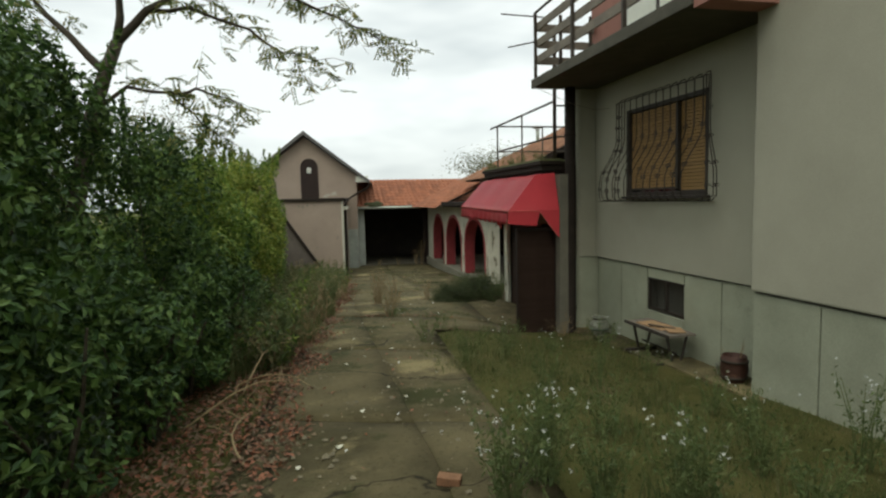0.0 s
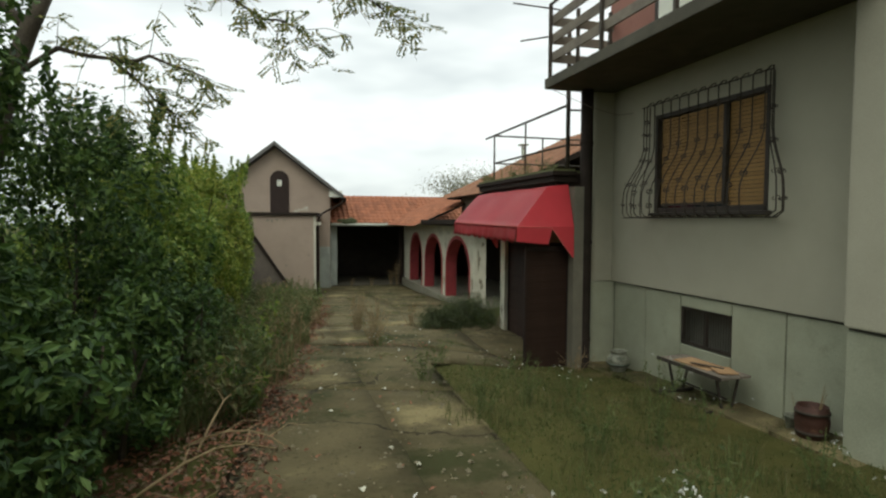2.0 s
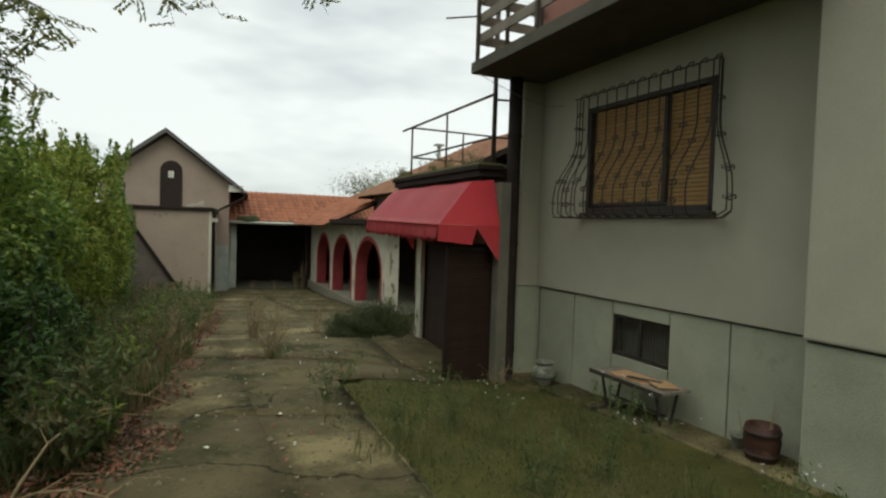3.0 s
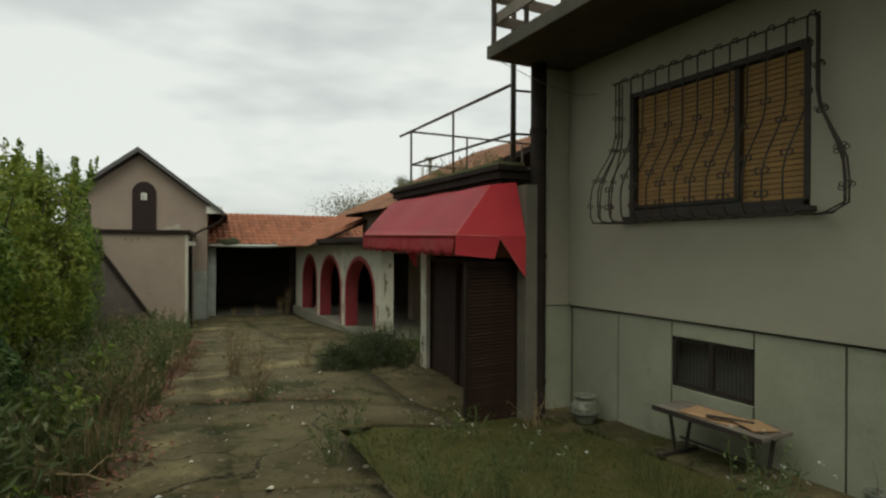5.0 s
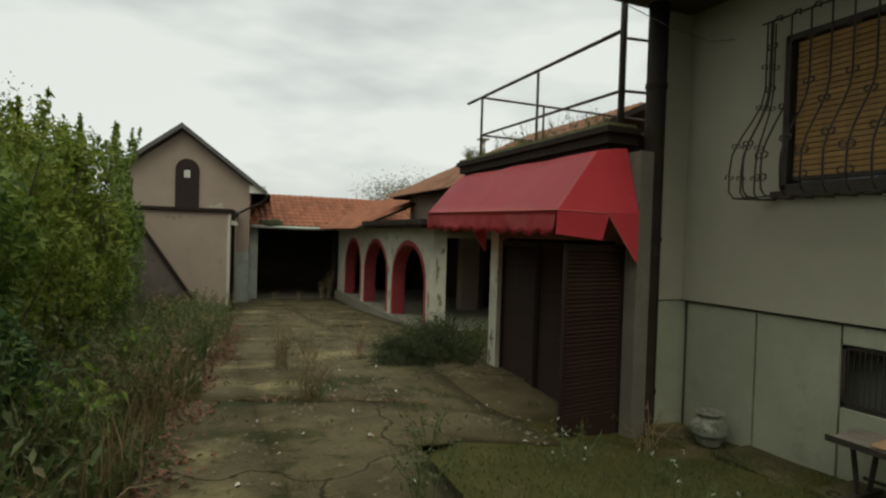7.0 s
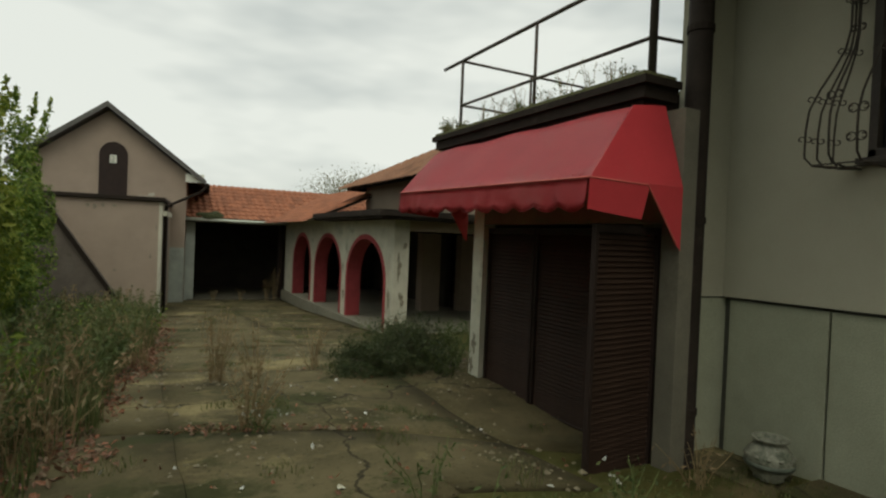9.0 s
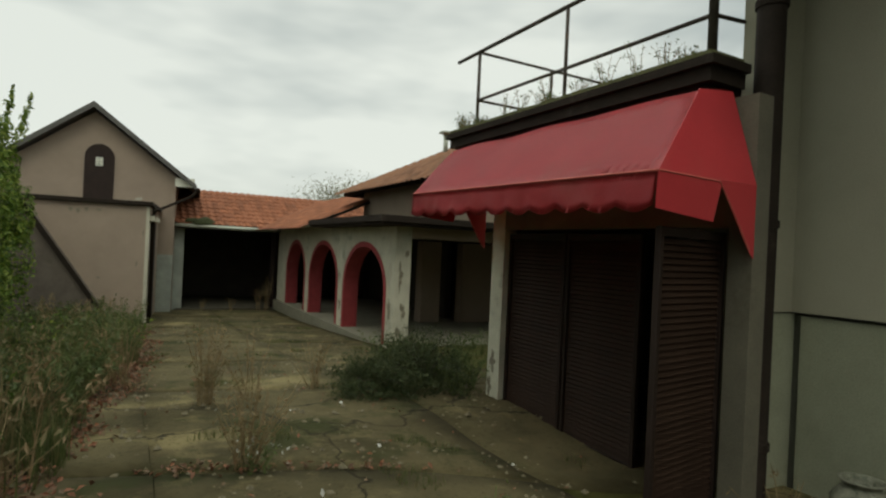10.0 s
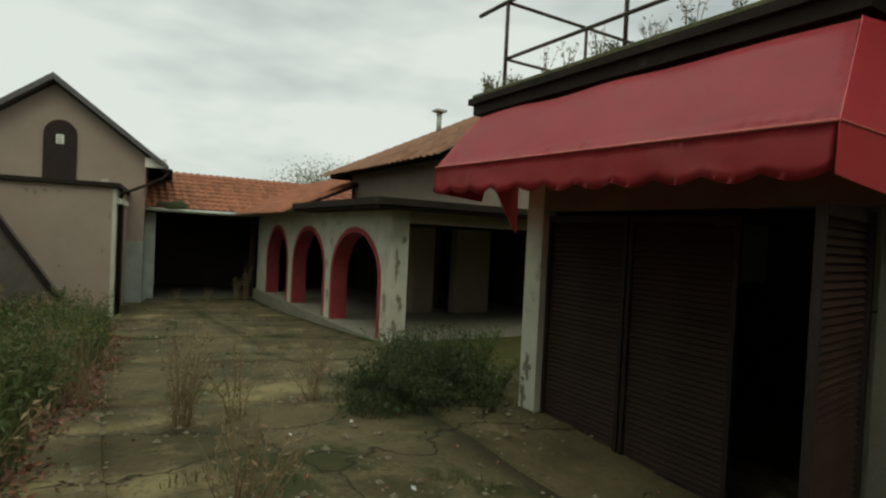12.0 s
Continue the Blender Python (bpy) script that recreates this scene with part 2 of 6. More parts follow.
def box_part(name, dims, material, parent=None, label="", m=None, bevel=0.0):
    bm = bmesh.new()
    put(bm, *dims, m=m, bevel=bevel)
    return part(name, bm, material, parent, label)


def setting(name, bm, material, label, category, smooth=False):
    ob = new(name, mesh_of(name, bm, material, smooth))
    return tagged(ob, label, category, kind="structure")


def shared(name, me, parent, loc, rot=(0, 0, 0), scale=(1, 1, 1)):
    """A piece on a shared mesh, placed in world coordinates under parent."""
    ob = new(name, me)
    if parent is not None:
        ob.parent = parent
        ob.matrix_parent_inverse = Matrix.Translation(-origin_of(parent))
    ob.location, ob.rotation_euler, ob.scale = loc, rot, scale
    return ob


def smooth_step(a, b, v):
    u = min(1.0, max(0.0, (v - a) / (b - a)))
    return u * u * (3 - 2 * u)


LEVELS = ((-4.0, 0.2), (0.0, -0.02), (13.0, -0.735), (18.0, -1.21), (24.3, -1.51), (28.5, -1.62), (40.0, -1.7))


def ground_z(x, y):
    """Height of the yard: it falls away from the gate and dips towards the house."""
    base = float(np.interp(y, [a for a, _ in LEVELS], [b for _, b in LEVELS]))
    house = -0.62 - 0.058 * max(-3.0, y - 6.8)
    s = smooth_step(1.6, 4.1, x) * (1 - smooth_step(10.6, 13.0, y)) * smooth_step(-6, 2.5, y)
    return base + s * (min(house, base) - base)


# ================= ground =================
bm = bmesh.new()
xs = [-400, -120, -50, -25, -15] + [-10 + 0.4 * i for i in range(41)] + [6.6, 8, 10, 14, 25, 60, 150, 400]
ys = [-400, -120, -50, -20, -10] + [-6 + 0.5 * i for i in range(85)] + [38, 42, 50, 70, 120, 200, 400]
grid = [[bm.verts.new((x, y, ground_z(x, y) + (0.025 * noise.noise((x * 0.9, y * 0.9, 0)) - 0.035 if abs(x) < 20 and -10 < y < 40 else -0.1))) for x in xs] for y in ys]
for j in range(len(ys) - 1):
    for i in range(len(xs) - 1):
        bm.faces.new((grid[j][i], grid[j][i + 1], grid[j + 1][i + 1], grid[j + 1][i]))
SOIL = surface("mossy_soil", (0.076, 0.068, 0.024), (0.044, 0.047, 0.014), scale=2.4, fine=45, bump=0.8, rough=0.95, stain=(0.115, 0.088, 0.052), stain_at=0.57, spec=0.1)
setting("ground", bm, SOIL, "mossy soil with bare patches in a neglected yard", "ground", smooth=True)

# ================= main house =================
HX, SX, HY0, HY1, STEP = 4.80, 4.42, -9.0, 10.05, 5.78   # wall face, face of the projecting part, its ends
WIN = (6.97, 8.88, 1.54, 2.87)
BW = (7.46, 8.34, -0.16, 0.31)
PTOP = 0.49
HTOP = 7.2
bm = bmesh.new()
for y0, y1, z0, z1 in ((STEP, WIN[0], PTOP, HTOP), (WIN[1], HY1, PTOP, HTOP), (WIN[0], WIN[1], PTOP, WIN[2]), (WIN[0], WIN[1], WIN[3], HTOP)):
    put(bm, HX, HX + 0.35, y0, y1, z0, z1)
bmesh.ops.remove_doubles(bm, verts=bm.verts[:], dist=0.0005)
setting("wall_house", bm, PLASTER, "grey plastered house wall with faint stains", "wall")
bm = bmesh.new()
put(bm, SX, SX + 0.73, HY0, STEP, PTOP + 0.03, HTOP, bevel=0.02)
setting("wall_projection", bm, PLASTER, "projecting grey plastered part of the house wall", "wall")
bm = bmesh.new()
put(bm, HX + 0.35, 11.0, HY1 - 0.3, HY1, -1.5, HTOP)
setting("wall_house_end", bm, PLASTER, "grey plastered end wall of the house", "wall")
bm = bmesh.new()
put(bm, SX + 0.73, 11.0, HY0, HY0 + 0.3, -1.5, HTOP)
setting("wall_house_front", bm, PLASTER, "grey plastered street wall of the house", "wall")
bm = bmesh.new()
put(bm, 10.7, 11.0, HY0 + 0.3, HY1 - 0.3, -1.5, HTOP)
setting("wall_house_back", bm, PLASTER, "grey plastered rear wall of the house", "wall")
bm = bmesh.new()
put(bm, SX + 0.1, 11.4, HY0 - 0.4, HY1 + 0.4, HTOP, HTOP + 0.25)
setting("house_roof", bm, TILE_OLD, "flat eave of the house roof", "roof")
# rounded corner pilaster
bm = bmesh.new()
out = [(HX + 0.2, HY1 - 0.14), (HX, HY1 - 0.14)] + [(4.45 + 0.09 * (1 - math.sin(a)), HY1 - 0.13 + 0.09 * (1 - math.cos(a))) for a in [i * math.pi / 12 for i in range(7)]] + [(4.45, HY1 + 0.1), (HX + 0.2, HY1 + 0.1)]
extrude_outline(bm, out, "z", PTOP, 3.40)
setting("corner_pilaster", bm, PLASTER, "rounded grey plaster pilaster at the house corner", "pilaster")
bm = bmesh.new()
extrude_outline(bm, [(x + 0.012, y + 0.012) for x, y in out], "z", -1.4, PTOP - 0.012)
setting("pilaster_plinth", bm, PLINTH, "concrete base of the corner pilaster", "plinth")
# plinth: core behind and single panels in front
bm = bmesh.new()
for y0, y1, z0, z1 in ((STEP, BW[0], -1.5, PTOP - 0.012), (BW[1], HY1, -1.5, PTOP - 0.012), (BW[0], BW[1], -1.5, BW[2]), (BW[0], BW[1], BW[3], PTOP - 0.012)):
    put(bm, HX + 0.065, HX + 0.35, y0, y1, z0, z1)
put(bm, SX + 0.065, SX + 0.73, HY0, STEP, -1.5, PTOP + 0.018)
plinth = setting("plinth", bm, JOINT, "concrete plinth of the house in large panels", "plinth")


def plinth_panel(x, y0, y1, z0, z1):
    bm = bmesh.new()
    put(bm, x + 0.032, x + 0.075, y0 + 0.009, y1 - 0.009, z0, z1 - 0.012, bevel=0.005)
    part("panel", bm, PLINTH, plinth)


for y0, y1 in ((9.08, HY1 - 0.18), (BW[1], 9.08), (6.72, BW[0]), (STEP, 6.72)):
    plinth_panel(HX, y0, y1, -1.4, PTOP - 0.014)
plinth_panel(HX, BW[0], BW[1], BW[3] + 0.01, PTOP - 0.014)
plinth_panel(HX, BW[0], BW[1], -1.4, BW[2] - 0.01)
for y0, y1 in ((4.95, STEP), (3.2, 4.95), (1.7, 3.2), (0.2, 1.7), (-1.3, 0.2), (-9.0, -1.3)):
    plinth_panel(SX, y0, y1, -1.4, PTOP + 0.016)

# ---- window with blind ----
win = root("window_1", (HX, (WIN[0] + WIN[1]) / 2, WIN[2]), "dark framed window with lowered orange wooden blinds", "window", kind="structure")
MID = 7.6
for nm, d in (("window_frame", (WIN[0], WIN[0] + 0.05, WIN[2], WIN[3])), ("window_frame", (WIN[1] - 0.055, WIN[1], WIN[2], WIN[3])),
              ("window_frame", (WIN[0], WIN[1], WIN[3] - 0.055, WIN[3] + 0.001)), ("window_frame", (WIN[0], WIN[1], WIN[2], WIN[2] + 0.06)),
              ("mullion", (MID - 0.025, MID + 0.025, WIN[2] + 0.09, WIN[3] - 0.08))):
    box_part(nm, (HX - 0.012 - (0.004 if nm == "mullion" else 0), HX + 0.07, *d), FRAME_DARK, win, bevel=0.006)
box_part("window_sill", (HX - 0.07, HX + 0.05, WIN[0] - 0.05, WIN[1] + 0.05, WIN[2] - 0.045, WIN[2] - 0.002), FRAME_DARK, win, bevel=0.006)
for y0, y1, low in ((WIN[0] + 0.07, MID - 0.025, 0.07), (MID + 0.025, WIN[1] - 0.08, 0.12)):
    bm = bmesh.new()
    put(bm, 0, 0.012, 0, y1 - y0, 0, 0.041, bevel=0.004)
    slat_mesh = mesh_of("slat", bm, BLIND)
    z = WIN[2] + low
    blind = box_part("blind_rail", (HX + 0.036, HX + 0.056, y0 + 0.004, y1 - 0.004, z - 0.03, z), FRAME_DARK, win)
    while z < WIN[3] - 0.1:
        shared("slat", slat_mesh, win, (HX + 0.038 + random.uniform(0, 0.003), y0, z), (0, radians(8), random.uniform(-0.002, 0.002)))
        z += 0.046
box_part("pane", (HX + 0.072, HX + 0.078, WIN[0], WIN[1], WIN[2], WIN[3]), GLASS, win)
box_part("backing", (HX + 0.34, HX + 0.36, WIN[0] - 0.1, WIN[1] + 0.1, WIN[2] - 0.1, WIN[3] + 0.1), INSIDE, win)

# ---- bellied window grille ----
grille = root("window_grille", (HX, (WIN[0] + WIN[1]) / 2, WIN[2] - 0.1), "bellied wrought-iron window grille with scrolls, dark and rusty", "grille")
GY0, GY1, GZ0, GZ1 = WIN[0] - 0.16, WIN[1] + 0.16, WIN[2] - 0.07, WIN[3] + 0.12


def belly(u):
    """Distance of the bars from the wall, by the height from 0 to 1."""
    return 0.12 + 0.30 * (1 - smooth_step(0.18, 0.62, u))


def bar_points(y, bulge=0.0):
    z0, z1 = GZ0, GZ1
    pts = [(HX + 0.01, y, z0), (HX - 0.2, y, z0 - 0.005), (HX - 0.36, y + bulge * 0.8, z0 + 0.01), (HX - 0.41, y + bulge, z0 + 0.06)]
    for i in range(1, 13):
        u = 0.06 + 0.94 * i / 12
        pts.append((HX - belly(u), y + bulge * (belly(u) - 0.12) / 0.30, z0 + u * (z1 - z0)))
    pts += [(HX - 0.07, y, z1 + 0.05), (HX - 0.02, y, z1 + 0.07), (HX - 0.02, y, z1 + 0.02)]
    return pts


def scroll(bm, x, y, z, r, flip=1, side=1):
    pts = []
    for i in range(13):
        a = i / 12 * 1.6 * math.pi
        rr = r * (1 - 0.055 * i)
        pts.append((x, y + side * (r - rr * math.cos(a)), z + flip * rr * math.sin(a)))
    tube(bm, pts, 0.005, 4)


count = 13
for i in range(count):
    y = GY0 + 0.12 + (GY1 - GY0 - 0.24) * i / (count - 1)
    bm = bmesh.new()
    tube(bm, bar_points(y), 0.0075, 6)
    bar = part("bar", bm, IRON, grille, smooth=True)
    levels = ((0.10, 0.035), (0.22, 0.035), (0.5, 0.028)) if i % 2 else ((0.30, 0.03), (0.62, 0.028), (0.86, 0.03))
    for u, r in levels:
        for s, t in ((1, 1), (1, -1), (-1, 1), (-1, -1)):
            bm = bmesh.new()
            scroll(bm, HX - belly(u) - 0.004, y, GZ0 + u * (GZ1 - GZ0), r, t, s)
            part("scroll", bm, IRON, bar)
for end, out, wide in ((GY0 + 0.12, -1, 1.35), (GY1 - 0.12, 1, 0.6)):
    for k, (dx, bul) in enumerate(((0.12, 0.20 * wide), (0.24, 0.27 * wide), (0.36, 0.30 * wide))):
        pts = [(HX + 0.01, end, GZ0), (HX - dx, end + out * bul * 0.7, GZ0 - 0.003), (HX - dx, end + out * bul, GZ0 + 0.06)]
        for i in range(1, 11):
            u = 0.06 + 0.94 * i / 10
            g = (belly(u) - 0.12) / 0.30
            pts.append((HX - 0.02 - (dx - 0.02) * (0.35 + 0.65 * g), end + out * bul * (0.2 + 0.8 * g), GZ0 + u * (GZ1 - GZ0)))
        bm = bmesh.new()
        tube(bm, pts, 0.0075, 6)
        bar = part("bar", bm, IRON, grille, smooth=True)
        for u in (0.12, 0.3, 0.52, 0.75):
            g = (belly(u) - 0.12) / 0.30
            x, y, z = HX - 0.02 - (dx - 0.02) * (0.35 + 0.65 * g), end + out * bul * (0.2 + 0.8 * g), GZ0 + u * (GZ1 - GZ0)
            for t in (1, -1):
                bm = bmesh.new()
                scroll(bm, x, y, z, 0.026, t, out * t)
                part("scroll", bm, IRON, bar)
for z, d in ((GZ0 - 0.006, 0.2), (GZ0 - 0.006, 0.41), (GZ1, 0.125)):
    bm = bmesh.new()
    put(bm, HX - d - 0.011, HX - d + 0.011, GY0 + 0.02, GY1 - 0.02, z - 0.004, z + 0.004)
    part("cross_bar", bm, IRON, grille)

# ---- basement window ----
bw = root("window_2", (HX, (BW[0] + BW[1]) / 2, BW[2]), "small dark basement window with a mesh grating", "window", kind="structure")
box_part("backing", (HX + 0.2, HX + 0.22, BW[0], BW[1], BW[2], BW[3]), JOINT, bw)
for d in ((BW[0], BW[0] + 0.03, BW[2], BW[3]), (BW[1] - 0.03, BW[1], BW[2], BW[3]), (BW[0], BW[1], BW[3] - 0.03, BW[3]), (BW[0], BW[1], BW[2], BW[2] + 0.03), (7.88, 7.92, BW[2] + 0.03, BW[3] - 0.03)):
    box_part("window_frame", (HX + 0.05, HX + 0.09, *d), FRAME_DARK, bw)
for i in range(20):
    y = BW[0] + 0.05 + i * (BW[1] - BW[0] - 0.1) / 19
    bm = bmesh.new()
    rod(bm, (HX + 0.045, y, BW[2] + 0.01), (HX + 0.045, y, BW[3] - 0.01), 0.004, sides=5)
    part("bar", bm, IRON, bw)

# ---- balcony ----
BX, BY, BZ = 3.64, 9.99, 3.55
bm = bmesh.new()
put(bm, BX, 4.795, STEP - 0.02, BY, 3.40, BZ, bevel=0.012)
setting("balcony_slab", bm, SLAB, "projecting weathered concrete balcony slab, darkened for the shade on its underside", "balcony")
bm = bmesh.new()
put(bm, HX - 0.006, HX + 0.05, STEP, HY1 + 0.004, BZ + 0.01, HTOP - 0.01)
put(bm, BX + 0.03, HX, STEP - 0.28, STEP - 0.02, 3.37, 4.47)
setting("balcony_wall", bm, PINK_DEEP, "old pink painted wall behind the balcony", "wall")
bd = root("balcony_door", (HX, 7.9, BZ), "white balcony door with dark frame", "door", kind="structure")
box_part("door_frame", (HX - 0.05, HX - 0.012, 7.0, 8.9, BZ + 0.01, 5.77), FRAME_DARK, bd)
box_part("pane", (HX - 0.062, HX - 0.048, 7.1, 7.95, 3.77, 5.67), WHITE_PAINT, bd)
box_part("pane", (HX - 0.062, HX - 0.048, 8.05, 8.8, 3.77, 5.67), WHITE_PAINT, bd)
rail = root("balcony_railing", (BX + 0.06, 8.0, BZ), "balcony railing of dark posts and grey weathered boards", "railing")
for y in (BY - 0.08, 8.5, 7.1, 5.95):
    bm = bmesh.new()
    put(bm, BX + 0.03, BX + 0.075, y - 0.022, y + 0.022, BZ, 4.62)
    part("post", bm, RUST_RAIL, rail)
for x in (4.15, 4.7):
    bm = bmesh.new()
    put(bm, x - 0.022, x + 0.022, BY - 0.10, BY - 0.055, BZ, 4.62)
    part("post", bm, RUST_RAIL, rail)
for z in (3.80, 4.07, 4.34):
    bm = bmesh.new()
    put(bm, BX + 0.078, BX + 0.105, STEP, BY - 0.05, z, z + 0.13, bevel=0.005)
    part("board", bm, WOOD_GREY, rail)
    bm = bmesh.new()
    put(bm, BX + 0.11, 4.78, BY - 0.052, BY - 0.025, z, z + 0.13, bevel=0.005)
    part("board", bm, WOOD_GREY, rail)
bm = bmesh.new()
rod(bm, (BX + 0.05, STEP, 4.63), (BX + 0.05, BY - 0.06, 4.63), 0.022)
part("top_rail", bm, RUST_RAIL, rail)
bm = bmesh.new()
rod(bm, (BX + 0.2, BY - 0.08, 4.57), (3.1, BY - 0.05, 4.60), 0.012, sides=6)
rod(bm, (BX + 0.2, BY - 0.08, 4.20), (3.23, BY - 0.03, 4.07), 0.012, sides=6)
part("arm", bm, RUST_RAIL, rail, "thin rods sticking out for a washing line")

# ---- downpipe ----
pipe_thing = root("downpipe", (4.29, 9.85, -0.95), "dark brown rain downpipe running down the house corner", "downpipe")
bm = bmesh.new()
tube(bm, [(4.24, 9.76, -0.92), (4.29, 9.85, -0.8), (4.29, 9.85, 0.5), (4.29, 9.85, 2.0), (4.29, 9.85, 3.40)], 0.095, 12)
part("pipe", bm, CAP, pipe_thing, smooth=True)
for z in (-0.4, 1.1, 2.6):
    bm = bmesh.new()
    bmesh.ops.create_cone(bm, cap_ends=True, segments=14, radius1=0.105, radius2=0.105, depth=0.05, matrix=Matrix.Translation((4.29, 9.85, z)))
    part("collar", bm, CAP, pipe_thing)

# ================= kiosk with roller shutters =================
KX, KY0, KY1, KZ = 4.05, 9.76, 12.72, -0.92
HOLE = (11.72, 11.78, 0.92, 0.98)     # gap added in the rear wall of the shop: sky behind it gives a bright spot
# plaster colour is lowered to hold the shade by the awning; stains on top
SHOP_WALL = surface("shaded_stained_plaster", (0.17, 0.155, 0.13), (0.12, 0.11, 0.095), scale=2.0, fine=80, bump=0.2, stain=(0.1, 0.09, 0.075))
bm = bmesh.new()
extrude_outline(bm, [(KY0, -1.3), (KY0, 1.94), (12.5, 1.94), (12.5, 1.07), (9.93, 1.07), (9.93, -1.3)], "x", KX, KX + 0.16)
setting("wall_kiosk_front", bm, SHOP_WALL, "whitewashed shop wall with flaking paint at its foot, colour darkened for awning shade", "wall")
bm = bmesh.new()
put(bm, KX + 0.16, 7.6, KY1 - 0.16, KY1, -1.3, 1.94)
setting("wall_kiosk_far", bm, SHOP_WALL, "stained plastered far wall of the shop, colour darkened for shade", "wall")
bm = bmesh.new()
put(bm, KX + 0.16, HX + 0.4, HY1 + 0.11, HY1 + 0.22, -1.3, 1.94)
setting("wall_kiosk_near", bm, SHOP_WALL, "stained plastered wall of the shop against the house, colour darkened for shade", "wall")
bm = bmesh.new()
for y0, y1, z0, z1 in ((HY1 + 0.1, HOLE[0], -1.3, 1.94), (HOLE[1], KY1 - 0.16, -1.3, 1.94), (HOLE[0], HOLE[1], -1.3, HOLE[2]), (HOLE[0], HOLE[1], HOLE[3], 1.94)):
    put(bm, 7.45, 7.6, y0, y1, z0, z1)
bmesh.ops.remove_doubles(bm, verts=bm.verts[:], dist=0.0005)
setting("wall_kiosk_rear", bm, SHOP_WALL, "stained, shade-darkened rear wall of the shop with a gap added for a bright spot", "wall")
POST_WHITE = surface("flaking_white_post", (0.62, 0.6, 0.54), (0.5, 0.48, 0.43), scale=3.5, fine=80, bump=0.3, stain=(0.2, 0.18, 0.15), stain_at=0.56)
bm = bmesh.new()
put(bm, KX - 0.004, KX + 0.16, 12.5, KY1 - 0.002, -1.3, 1.93, bevel=0.006)
setting("kiosk_post", bm, POST_WHITE, "white painted corner post of the shop, paint flaking at its foot", "post")
# ceiling colour carries the shop's shade
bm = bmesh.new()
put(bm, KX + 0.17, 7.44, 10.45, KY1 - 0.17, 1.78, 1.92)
setting("ceiling", bm, INSIDE, "shop ceiling, coloured dark for the shade inside", "ceiling")
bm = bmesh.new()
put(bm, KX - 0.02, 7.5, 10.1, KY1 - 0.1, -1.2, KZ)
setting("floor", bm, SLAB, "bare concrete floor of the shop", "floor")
# roof slab with stepped eave
bm = bmesh.new()
for inset, z0, z1 in ((0.10, 1.94, 2.02), (0.04, 2.02, 2.12), (0.0, 2.12, 2.18)):
    extrude_outline(bm, [(3.76 + inset, 9.9 + inset), (4.17, 9.9 + inset), (4.17, HY1 + 0.12), (7.8, HY1 + 0.12), (7.8, 13.38 - inset), (3.76 + inset, 13.38 - inset)], "z", z0, z1)
setting("kiosk_roof", bm, CAP, "flat roof with a stepped dark brown eave", "roof")
bm = bmesh.new()
extrude_outline(bm, [(3.79, 9.94), (4.15, 9.94), (4.15, HY1 + 0.14), (7.78, HY1 + 0.14), (7.78, 13.35), (3.79, 13.35)], "z", 2.181, 2.22)
setting("roof_moss", bm, surface("roof_moss_soil", (0.13, 0.13, 0.06), (0.08, 0.085, 0.04), scale=9, fine=60, bump=0.8, stain=(0.2, 0.17, 0.1)), "mossy soil lying on the flat roof", "moss")

# shutters: two closed leaves
def shutter_leaf(name, width, height, m, label):
    """A louvred leaf in its own frame: x across, z up, y thickness."""
    leaf = root(name, m.translation, label, "shutter", "shop shutters")
    inv = Matrix.Translation(m.translation) @ m.to_3x3().to_4x4()
    for d in ((0, 0.035, 0, 0.04, 0, height), (width - 0.035, width, 0, 0.04, 0, height), (0.035, width - 0.035, 0, 0.04, 0, 0.06), (0.035, width - 0.035, 0, 0.04, height - 0.06, height)):
        box_part("frame", d, BROWN_DOOR, leaf, m=inv, bevel=0.004)
    bm = bmesh.new()
    put(bm, 0, width - 0.07, -0.005, 0.005, 0, 0.044)
    me = mesh_of("slat", bm, SHUTTER)
    rot = (inv.to_3x3() @ Euler((radians(-28), 0, 0)).to_matrix()).to_euler()
    z = 0.062
    while z < height - 0.1:
        shared("slat", me, leaf, inv @ Vector((0.035, 0.022, z)), rot)
        z += 0.041
    return leaf


SH = 1.93
front = lambda y, dx=0.0: Matrix.Translation((KX + 0.06 + dx, y, KZ + 0.02)) @ pose(0, 0, 0, 0, 0, -90)
shutter_leaf("shutter", 0.88, SH, front(12.49), "closed dark brown louvred shop shutter")
shutter_leaf("shutter", 0.88, SH, front(11.60, 0.01), "closed dark brown louvred shop shutter beside the opening")
shutter_leaf("shutter", 0.80, SH, Matrix.Translation((3.30, 9.86, KZ + 0.02)) @ pose(0, 0, 0, 0, 0, 8), "dark brown louvred shutter leaf standing open")
bm = bmesh.new()
put(bm, KX + 0.01, KX + 0.2, 9.93, 12.5, KZ, KZ + 0.03)
setting("threshold", bm, SLAB, "worn concrete threshold of the shop", "threshold")

# inside the shop
cab = root("wall_cabinet", (7.0, 12.4, 0.45), "small white wall cabinet in the dark shop", "cabinet")
box_part("body", (6.70, 7.28, 12.26, 12.552, 0.45, 1.12), WHITE_PAINT, cab, bevel=0.01)
box_part("door", (6.72, 7.26, 12.238, 12.258, 0.47, 1.10), WHITE_PAINT, cab, bevel=0.006)

